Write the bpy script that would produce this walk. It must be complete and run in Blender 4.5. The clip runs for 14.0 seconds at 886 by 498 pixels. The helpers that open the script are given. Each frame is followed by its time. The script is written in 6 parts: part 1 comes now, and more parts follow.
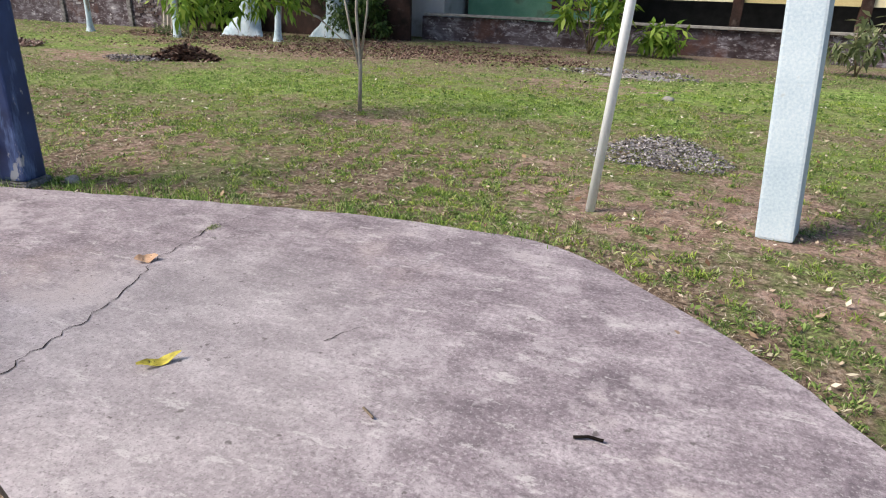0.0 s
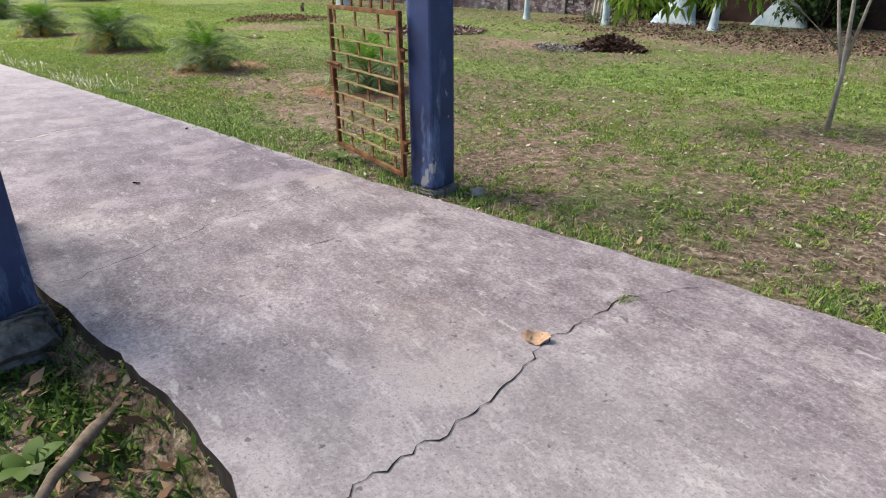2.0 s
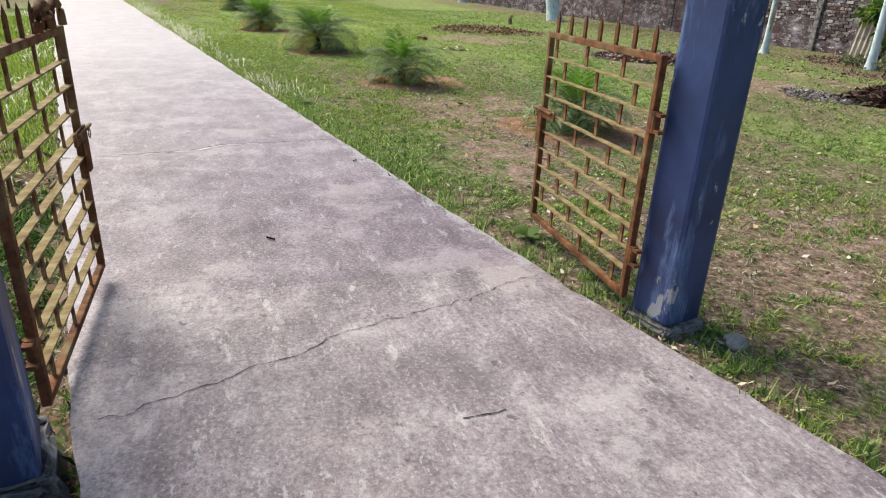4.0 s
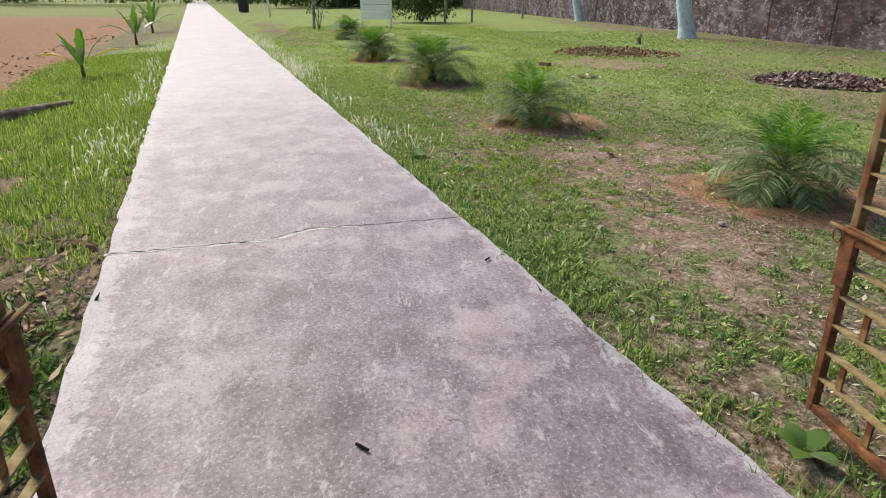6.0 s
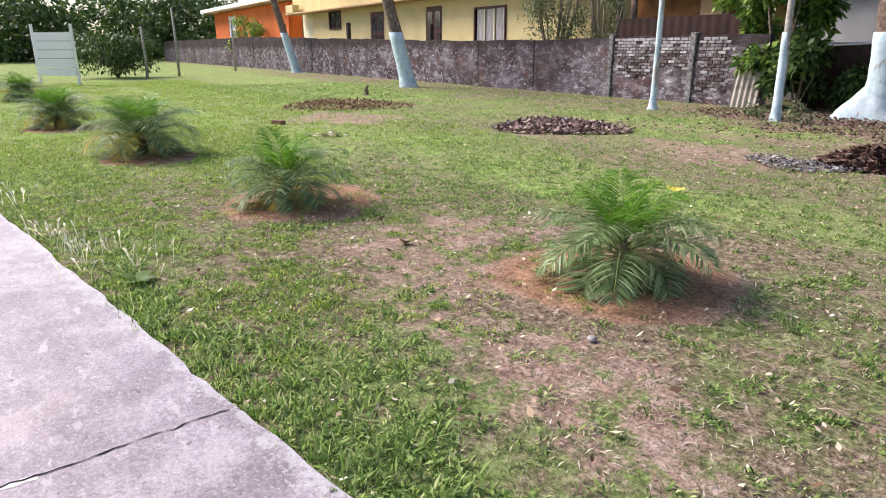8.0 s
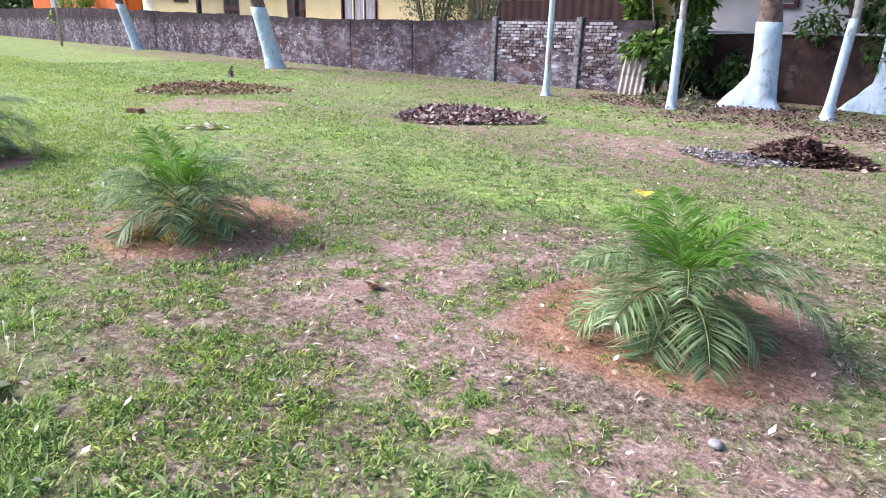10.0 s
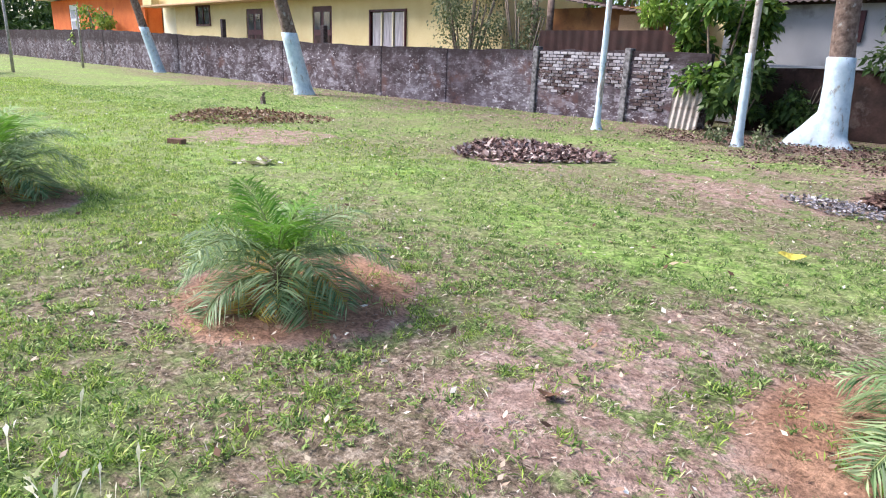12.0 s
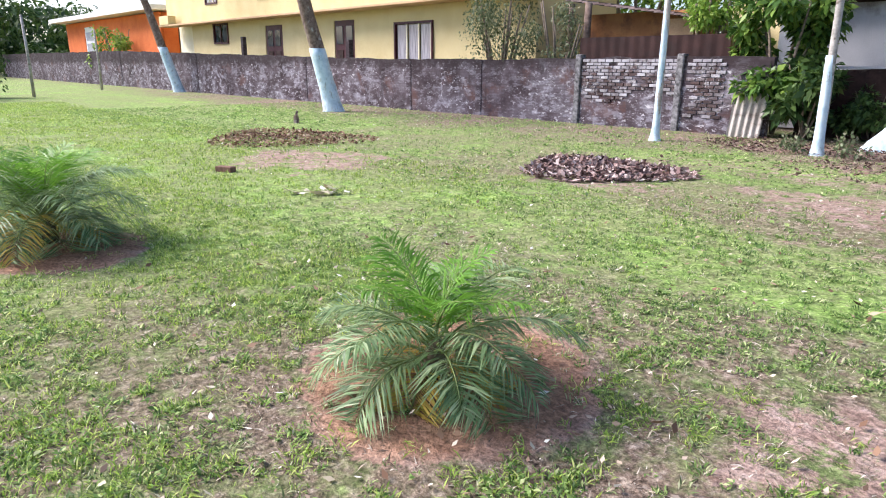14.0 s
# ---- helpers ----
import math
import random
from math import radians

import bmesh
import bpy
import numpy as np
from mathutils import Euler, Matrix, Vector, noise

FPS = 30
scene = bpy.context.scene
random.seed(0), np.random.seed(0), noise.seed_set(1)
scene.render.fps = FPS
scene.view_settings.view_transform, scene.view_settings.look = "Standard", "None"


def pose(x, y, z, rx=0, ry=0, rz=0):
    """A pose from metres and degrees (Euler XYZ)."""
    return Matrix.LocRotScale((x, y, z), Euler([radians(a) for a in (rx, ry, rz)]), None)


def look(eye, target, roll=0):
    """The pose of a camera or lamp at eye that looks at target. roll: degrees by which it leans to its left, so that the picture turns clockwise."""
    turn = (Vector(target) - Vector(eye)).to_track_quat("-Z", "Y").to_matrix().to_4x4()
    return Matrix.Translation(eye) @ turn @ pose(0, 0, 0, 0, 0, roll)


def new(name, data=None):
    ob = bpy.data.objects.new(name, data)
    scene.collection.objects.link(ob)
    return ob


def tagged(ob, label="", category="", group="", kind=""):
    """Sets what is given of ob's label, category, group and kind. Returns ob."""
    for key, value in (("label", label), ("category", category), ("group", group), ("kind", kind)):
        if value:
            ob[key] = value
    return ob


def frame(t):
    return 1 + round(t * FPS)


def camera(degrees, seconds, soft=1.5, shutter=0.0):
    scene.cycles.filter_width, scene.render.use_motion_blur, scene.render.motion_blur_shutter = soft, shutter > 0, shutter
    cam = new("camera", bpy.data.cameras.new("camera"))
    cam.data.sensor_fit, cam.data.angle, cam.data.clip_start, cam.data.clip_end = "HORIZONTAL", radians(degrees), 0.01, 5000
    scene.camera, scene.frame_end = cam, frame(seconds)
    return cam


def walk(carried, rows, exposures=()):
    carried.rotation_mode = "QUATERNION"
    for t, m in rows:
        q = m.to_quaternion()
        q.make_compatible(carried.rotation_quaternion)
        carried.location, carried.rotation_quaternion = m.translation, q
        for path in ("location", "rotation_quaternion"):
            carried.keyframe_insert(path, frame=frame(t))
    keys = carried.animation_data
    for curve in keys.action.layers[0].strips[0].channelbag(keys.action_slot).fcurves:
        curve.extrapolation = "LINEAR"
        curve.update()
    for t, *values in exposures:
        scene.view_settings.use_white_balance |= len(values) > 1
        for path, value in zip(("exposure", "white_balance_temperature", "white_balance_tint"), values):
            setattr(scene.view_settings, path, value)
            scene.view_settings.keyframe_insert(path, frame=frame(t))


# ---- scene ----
cam = camera(69.3, 14.0, soft=1.1)
PATH = [
    (0, (-0.033, 0.104, 1.429), (-0.677, 1.842, 0.678), 2.0),
    (0.3, (-0.165, 0.258, 1.421), (-0.827, 1.983, 0.656), 1.2),
    (0.5, (-0.224, 0.362, 1.437), (-1.059, 2.01, 0.671), 0.1),
    (0.7, (-0.29, 0.492, 1.429), (-1.301, 2.031, 0.647), 1.2),
    (1, (-0.368, 0.631, 1.43), (-1.64, 1.945, 0.621), 0.4),
    (1.3, (-0.551, 0.748, 1.415), (-1.923, 1.985, 0.649), 1.8),
    (1.5, (-0.686, 0.811, 1.417), (-2.043, 2.053, 0.632), 3.0),
    (1.7, (-0.816, 0.874, 1.423), (-2.18, 2.101, 0.629), 1.7),
    (2, (-1.009, 0.963, 1.403), (-2.523, 1.996, 0.601), -0.6),
    (2.3, (-1.195, 1.125, 1.424), (-2.849, 1.924, 0.634), -0.3),
    (2.5, (-1.302, 1.211, 1.431), (-3.007, 1.899, 0.642), -0.0),
    (2.7, (-1.43, 1.281, 1.422), (-3.134, 1.984, 0.648), 1.1),
    (4.8, (-3.072, 1.63, 1.395), (-4.874, 2.033, 0.626), 0.4),
    (5, (-3.24, 1.669, 1.378), (-5.069, 1.978, 0.629), -1.6),
    (5.3, (-3.529, 1.716, 1.411), (-5.369, 1.794, 0.633), -1.4),
    (5.5, (-3.681, 1.721, 1.393), (-5.526, 1.778, 0.623), -0.7),
    (5.7, (-3.886, 1.7, 1.384), (-5.735, 1.819, 0.633), 0.4),
    (6, (-4.131, 1.659, 1.418), (-5.973, 1.921, 0.685), 0.2),
    (6.3, (-4.394, 1.647, 1.4), (-6.264, 1.775, 0.704), -0.1),
    (6.5, (-4.559, 1.685, 1.43), (-6.415, 1.701, 0.686), -2.3),
    (6.7, (-4.735, 1.713, 1.421), (-6.587, 1.794, 0.672), -0.6),
    (7, (-5.04, 1.679, 1.411), (-6.868, 2.112, 0.723), 1.1),
    (7.3, (-5.212, 1.639, 1.442), (-6.962, 2.316, 0.749), 0.5),
    (7.4, (-5.292, 1.63, 1.448), (-7.008, 2.426, 0.8), 0.2),
    (7.5, (-5.366, 1.633, 1.445), (-7.063, 2.455, 0.779), 1.0),
    (7.7, (-5.557, 1.723, 1.435), (-7.236, 2.6, 0.795), -0.2),
    (8, (-5.815, 1.848, 1.428), (-7.429, 2.866, 0.829), -0.2),
    (8.3, (-5.978, 1.918, 1.431), (-7.528, 3.025, 0.819), 1.3),
    (8.5, (-6.14, 1.908, 1.432), (-7.62, 3.117, 0.843), 2.6),
    (8.7, (-6.315, 1.929, 1.41), (-7.717, 3.213, 0.789), 4.7),
    (10.8, (-7.817, 2.014, 1.407), (-9.143, 3.364, 0.76), -0.4),
    (11, (-7.929, 2.046, 1.403), (-9.327, 3.332, 0.778), -0.2),
    (11.3, (-8.054, 2.053, 1.423), (-9.457, 3.345, 0.822), 2.1),
    (11.5, (-8.228, 2.052, 1.436), (-9.593, 3.421, 0.925), 2.9),
    (11.7, (-8.346, 2.001, 1.455), (-9.69, 3.397, 0.956), 2.5),
    (12, (-8.526, 1.953, 1.451), (-9.887, 3.3, 0.873), 2.2),
    (12.3, (-8.725, 1.959, 1.418), (-10.137, 3.24, 0.815), 0.2),
    (12.5, (-8.839, 2.011, 1.469), (-10.288, 3.253, 0.871), 1.0),
    (12.7, (-8.945, 2.017, 1.451), (-10.387, 3.265, 0.848), 2.3),
    (13, (-9.121, 1.992, 1.45), (-10.497, 3.341, 0.914), 4.1),
    (13.3, (-9.292, 1.923, 1.465), (-10.561, 3.387, 0.971), 4.3),
    (13.5, (-9.414, 1.877, 1.457), (-10.666, 3.354, 0.953), 3.7),
    (13.7, (-9.541, 1.88, 1.434), (-10.831, 3.304, 0.88), 2.5),
    (14, (-9.752, 1.899, 1.49), (-11.143, 3.226, 0.939), 0.4),
]
walk(cam, [(t, look(eye, target, roll)) for t, eye, target, roll in PATH], exposures=[(0.0, 0.46, 6820, 11.5), (1.2, 0.46, 6830, 9.5), (2.5, 0.48, 6850, 8.5), (5.0, 0.46, 6960, 6), (6.0, 0.34, 6930, 6.5), (6.5, 0.28, 6930, 7), (7.0, 0.28, 6950, 7), (7.5, 0.56, 7100, 8), (8.0, 0.85, 6550, 16), (8.5, 1.12, 6050, 21.5), (11.0, 1.17, 5820, 19.5), (12.5, 1.17, 6050, 17.5), (14.0, 1.2, 5980, 18.5)])

# ---- light ----
world = bpy.data.worlds.new("sky")
scene.world = world
world.use_nodes = True
SUN_AZ, SUN_EL = radians(212), radians(42)   # azimuth from +x, anticlockwise
wn = world.node_tree.nodes
sky = wn.new("ShaderNodeTexSky")
sky.sky_type, sky.sun_disc = "NISHITA", False
sky.sun_elevation, sky.sun_rotation = SUN_EL, math.pi / 2 - SUN_AZ
sky.air_density, sky.dust_density, sky.ozone_density = 1.0, 1.5, 1.0
wn["Background"].inputs["Strength"].default_value = 0.105
world.node_tree.links.new(sky.outputs[0], wn["Background"].inputs["Color"])
sun = new("sun", bpy.data.lights.new("sun", "SUN"))
sun.data.energy, sun.data.angle, sun.data.color = 3.55, radians(28), (1.0, 0.925, 0.82)
sun_dir = Vector((math.cos(SUN_AZ) * math.cos(SUN_EL), math.sin(SUN_AZ) * math.cos(SUN_EL), math.sin(SUN_EL)))
sun.matrix_world = look(sun_dir * 60, (0, 0, 0))



# ---- materials ----
class Nodes:
    """A short way to write node trees."""

    def __init__(self, name, rough=0.8, metal=0.0, spec=0.3):
        self.mat = bpy.data.materials.new(name)
        self.mat.use_nodes = True
        self.tree = self.mat.node_tree
        self.n = self.tree.nodes
        self.bsdf = self.n["Principled BSDF"]
        self.bsdf.inputs["Roughness"].default_value = rough
        self.bsdf.inputs["Metallic"].default_value = metal
        self.bsdf.inputs["Specular IOR Level"].default_value = spec
        self.co = self.n.new("ShaderNodeTexCoord").outputs["Object"]

    def link(self, a, b):
        self.tree.links.new(a, b)

    def world_co(self):
        self.co = self.n.new("ShaderNodeNewGeometry").outputs["Position"]
        return self

    def noise(self, scale, detail=4, rough=0.55, stretch=None):
        t = self.n.new("ShaderNodeTexNoise")
        t.inputs["Scale"].default_value, t.inputs["Detail"].default_value = scale, detail
        t.inputs["Roughness"].default_value = rough
        co = self.co
        if stretch:
            m = self.n.new("ShaderNodeMapping")
            m.inputs["Scale"].default_value = stretch
            self.link(co, m.inputs["Vector"])
            co = m.outputs[0]
        self.link(co, t.inputs["Vector"])
        return t.outputs["Fac"]

    def ramp(self, fac, stops):
        r = self.n.new("ShaderNodeValToRGB")
        e = r.color_ramp.elements
        while len(e) < len(stops):
            e.new(0.5)
        for el, (p, c) in zip(e, stops):
            el.position = p
            el.color = (*c, 1) if not isinstance(c, float) else (c, c, c, 1)
        self.link(fac, r.inputs["Fac"])
        return r.outputs["Color"]

    def mix(self, fac, a, b, blend="MIX"):
        m = self.n.new("ShaderNodeMix")
        m.data_type, m.blend_type = "RGBA", blend
        for v, s in ((fac, m.inputs[0]), (a, m.inputs[6]), (b, m.inputs[7])):
            if isinstance(v, (int, float)):
                s.default_value = v
            elif isinstance(v, tuple):
                s.default_value = (*v, 1)
            else:
                self.link(v, s)
        return m.outputs[2]

    def math(self, op, a, b=0.0):
        m = self.n.new("ShaderNodeMath")
        m.operation = op
        for v, s in ((a, m.inputs[0]), (b, m.inputs[1])):
            if isinstance(v, (int, float)):
                s.default_value = v
            else:
                self.link(v, s)
        return m.outputs[0]

    def bump(self, height, strength=0.3, dist=0.01):
        b = self.n.new("ShaderNodeBump")
        b.inputs["Strength"].default_value, b.inputs["Distance"].default_value = strength, dist
        self.link(height, b.inputs["Height"])
        self.link(b.outputs[0], self.bsdf.inputs["Normal"])

    def color(self, c):
        self.link(c, self.bsdf.inputs["Base Color"])
        return self.mat


def plain(name, dark, light, scale=6.0, rough=0.8, metal=0.0, bump=0.2, fine=60.0, stain=None, spec=0.3):
    """A painted or raw surface: two tones, fine grain, optional stain colour and amount."""
    k = Nodes(name, rough, metal, spec)
    c = k.ramp(k.noise(scale), [(0.3, dark), (0.7, light)])
    g = k.noise(fine, 3)
    c = k.mix(0.35, c, k.ramp(g, [(0.3, 0.25), (0.7, 0.8)]), "OVERLAY")
    if stain:
        tone, lo, hi, sc = stain
        c = k.mix(k.ramp(k.noise(sc, 6, 0.65), [(lo, 0.0), (hi, 1.0)]), c, tone)
    k.bump(g, bump, 0.004)
    return k.color(c)


def leafy(name, stops, rough=0.6, trans=0.25):
    """Leaves and blades: each island takes its own tone."""
    k = Nodes(name, rough, 0, 0.3)
    r = k.n.new("ShaderNodeNewGeometry").outputs["Random Per Island"]
    c = k.ramp(r, stops)
    k.color(c)
    t = k.n.new("ShaderNodeBsdfTranslucent")
    k.link(c, t.inputs["Color"])
    m = k.n.new("ShaderNodeMixShader")
    m.inputs[0].default_value = trans
    k.link(k.bsdf.outputs[0], m.inputs[1])
    k.link(t.outputs[0], m.inputs[2])
    k.link(m.outputs[0], k.n["Material Output"].inputs["Surface"])
    return k.mat


def concrete_material():
    k = Nodes("worn_concrete", 0.62, 0, 0.4).world_co()
    big, mid, fine = k.noise(0.45, 4, 0.55), k.noise(2.4, 7, 0.64, (1.0, 1.5, 1.0)), k.noise(44, 5, 0.72)
    c = k.ramp(mid, [(0.32, (0.17, 0.14, 0.162)), (0.5, (0.282, 0.24, 0.268)), (0.66, (0.41, 0.365, 0.396))])
    c = k.mix(0.38, c, k.ramp(big, [(0.34, 0.38), (0.66, 0.66)]), "OVERLAY")
    c = k.mix(0.45, c, k.ramp(fine, [(0.36, 0.12), (0.64, 0.88)]), "OVERLAY")
    c = k.mix(0.38, c, k.ramp(k.noise(9, 7, 0.72, (1.0, 1.8, 1.0)), [(0.34, 0.22), (0.66, 0.78)]), "OVERLAY")
    pale = k.ramp(k.noise(1.6, 9, 0.76), [(0.52, 0.0), (0.60, 1.0)])
    c = k.mix(k.math("MULTIPLY", pale, 0.62), c, (0.555, 0.51, 0.54))
    scuff = k.ramp(k.noise(4.2, 8, 0.74, (1.0, 2.6, 1.0)), [(0.585, 0.0), (0.615, 1.0)])
    c = k.mix(k.math("MULTIPLY", scuff, 0.62), c, (0.60, 0.575, 0.58))
    dark = k.ramp(k.noise(1.9, 8, 0.72), [(0.56, 0.0), (0.68, 1.0)])
    c = k.mix(k.math("MULTIPLY", dark, 0.5), c, (0.165, 0.142, 0.155))
    pit = k.math("MULTIPLY", k.ramp(k.noise(24, 5, 0.7, (1.0, 1.7, 1.0)), [(0.56, 0.0), (0.61, 1.0)]), k.ramp(k.noise(1.3, 6, 0.7), [(0.52, 0.0), (0.60, 1.0)]))
    c = k.mix(k.math("MULTIPLY", pit, 0.6), c, (0.12, 0.10, 0.112))
    earth = k.ramp(k.noise(0.8, 6, 0.65), [(0.56, 0.0), (0.70, 1.0)])
    c = k.mix(k.math("MULTIPLY", earth, 0.32), c, (0.37, 0.265, 0.215))
    # a pale patch in the middle of the forecourt paints in grazing sheen, ragged round its rim
    sheen = k.n.new("ShaderNodeVectorMath")
    sheen.operation = "DISTANCE"
    k.link(k.co, sheen.inputs[0])
    sheen.inputs[1].default_value = (-2.0, 1.75, 0.0)
    rim = k.math("ADD", sheen.outputs["Value"], k.math("MULTIPLY", k.math("SUBTRACT", k.noise(1.6, 6, 0.7), 0.5), 1.6))
    c = k.mix(k.math("MULTIPLY", k.ramp(k.math("DIVIDE", rim, 2.0), [(0.34, 1.0), (0.72, 0.0)]), 0.3), c, (0.58, 0.555, 0.555))
    # cement-washed borders of the straight path
    sep = k.n.new("ShaderNodeSeparateXYZ")
    k.link(k.co, sep.inputs[0])
    x, y = sep.outputs[0], sep.outputs[1]
    dl = k.math("SUBTRACT", y, k.math("ADD", k.math("MULTIPLY", x, PL[1]), PL[0]))
    dr = k.math("SUBTRACT", k.math("ADD", k.math("MULTIPLY", x, PR[1]), PR[0]), y)
    wob = k.math("MULTIPLY", k.math("SUBTRACT", k.noise(5, 8, 0.8), 0.5), 0.7)
    near = k.math("LESS_THAN", x, -5.3)
    # the slab past the gate is an older pour, darker and with a purple-grey aggregate
    old = k.math("MULTIPLY", k.ramp(k.noise(0.5, 4, 0.6), [(0.35, 0.45), (0.65, 1.0)]), near)
    # far stretch fades paler and bluer: grazing sky glare put into the colour
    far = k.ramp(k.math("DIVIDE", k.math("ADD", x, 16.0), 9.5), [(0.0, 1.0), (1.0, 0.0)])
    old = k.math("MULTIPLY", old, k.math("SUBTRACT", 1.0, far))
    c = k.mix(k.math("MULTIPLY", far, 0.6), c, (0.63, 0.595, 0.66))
    c = k.mix(k.math("MULTIPLY", old, 0.95), c, k.mix(1.0, c, (0.72, 0.675, 0.77), "MULTIPLY"))
    for d, w in ((dl, 0.10), (dr, 0.05)):
        edge = k.math("MULTIPLY", k.math("LESS_THAN", k.math("ADD", d, wob), w), near)
        c = k.mix(k.math("MULTIPLY", edge, 0.42), c, (0.56, 0.56, 0.60))
    c = k.mix(k.ramp(k.noise(120, 2, 0.6), [(0.58, 0.0), (0.65, 0.35)]), c, (0.10, 0.088, 0.09))
    c = k.mix(k.ramp(k.noise(64, 3, 0.6, (1, 1, 1.3)), [(0.575, 0.0), (0.645, 0.42)]), c, (0.60, 0.58, 0.59))
    c = k.mix(k.ramp(k.noise(76, 3, 0.6), [(0.585, 0.0), (0.64, 0.5)]), c, (0.13, 0.11, 0.12))
    c = k.mix(k.ramp(k.noise(15, 3, 0.6), [(0.66, 0.0), (0.70, 0.75)]), c, (0.10, 0.088, 0.085))
    k.bump(k.math("ADD", fine, k.math("MULTIPLY", mid, 0.8)), 0.2, 0.005)
    return k.color(c)


def ground_material():
    """Lawn soil: red-brown bare earth, thatch and turf, mixed by the mesh's cover masks."""
    k = Nodes("lawn_soil", 0.95, 0, 0.1).world_co()
    cover = k.n.new("ShaderNodeVertexColor")
    cover.layer_name = "cover"
    s = k.n.new("ShaderNodeSeparateColor")
    k.link(cover.outputs["Color"], s.inputs[0])
    bare, lush, red = s.outputs[0], s.outputs[1], s.outputs[2]
    big, mid, fine = k.noise(0.5, 4), k.noise(4.5, 6, 0.7), k.noise(38, 5, 0.75)
    turf = k.ramp(k.noise(11, 8, 0.8), [(0.32, (0.026, 0.034, 0.012)), (0.5, (0.165, 0.215, 0.075)), (0.66, (0.36, 0.42, 0.18))])
    lushc = k.ramp(k.noise(8, 8, 0.8), [(0.32, (0.06, 0.105, 0.024)), (0.5, (0.245, 0.38, 0.09)), (0.66, (0.45, 0.59, 0.19))])
    thatch = k.ramp(k.noise(17, 8, 0.82), [(0.34, (0.035, 0.025, 0.018)), (0.5, (0.24, 0.175, 0.13)), (0.64, (0.52, 0.425, 0.335))])
    soil = k.ramp(k.noise(7, 8, 0.75), [(0.3, (0.17, 0.105, 0.082)), (0.5, (0.385, 0.27, 0.22)), (0.7, (0.56, 0.44, 0.38))])
    redc = k.ramp(k.noise(5, 8, 0.7), [(0.3, (0.22, 0.115, 0.073)), (0.7, (0.45, 0.27, 0.175))])
    c = k.mix(lush, turf, lushc)
    thin = k.ramp(k.math("ADD", k.math("MULTIPLY", big, 0.5), k.math("MULTIPLY", mid, 0.5)), [(0.41, 0.0), (0.52, 1.0)])
    inv = k.math("SUBTRACT", 1.0, k.math("MULTIPLY", lush, 0.55))
    c = k.mix(k.math("MULTIPLY", thin, inv), c, thatch)
    edge = k.math("ADD", bare, k.math("MULTIPLY", k.math("SUBTRACT", k.noise(4.5, 9, 0.85), 0.5), 2.6))
    c = k.mix(k.ramp(edge, [(0.42, 0.0), (0.62, 1.0)]), c, k.mix(red, soil, redc))
    c = k.mix(0.65, c, k.ramp(fine, [(0.35, 0.12), (0.65, 0.88)]), "OVERLAY")
    k.bump(k.math("ADD", fine, mid), 1.0, 0.025)
    return k.color(c)


def chipped_paint():
    k = Nodes("chipped_blue_paint", 0.45, 0, 0.4)
    c = k.ramp(k.noise(3, 5), [(0.3, (0.014, 0.026, 0.085)), (0.7, (0.04, 0.075, 0.22))])
    streak = k.ramp(k.noise(7, 6, 0.7, (1.0, 1.0, 0.22)), [(0.52, 0.0), (0.66, 1.0)])
    c = k.mix(k.math("MULTIPLY", streak, 0.75), c, (0.16, 0.25, 0.50))
    chip = k.ramp(k.noise(4.2, 6, 0.65, (1.0, 1.0, 0.45)), [(0.59, 0.0), (0.61, 1.0)])
    c = k.mix(chip, c, (0.36, 0.38, 0.43))
    k.bump(k.math("SUBTRACT", k.noise(30, 4), chip), 0.35, 0.004)
    return k.color(c)


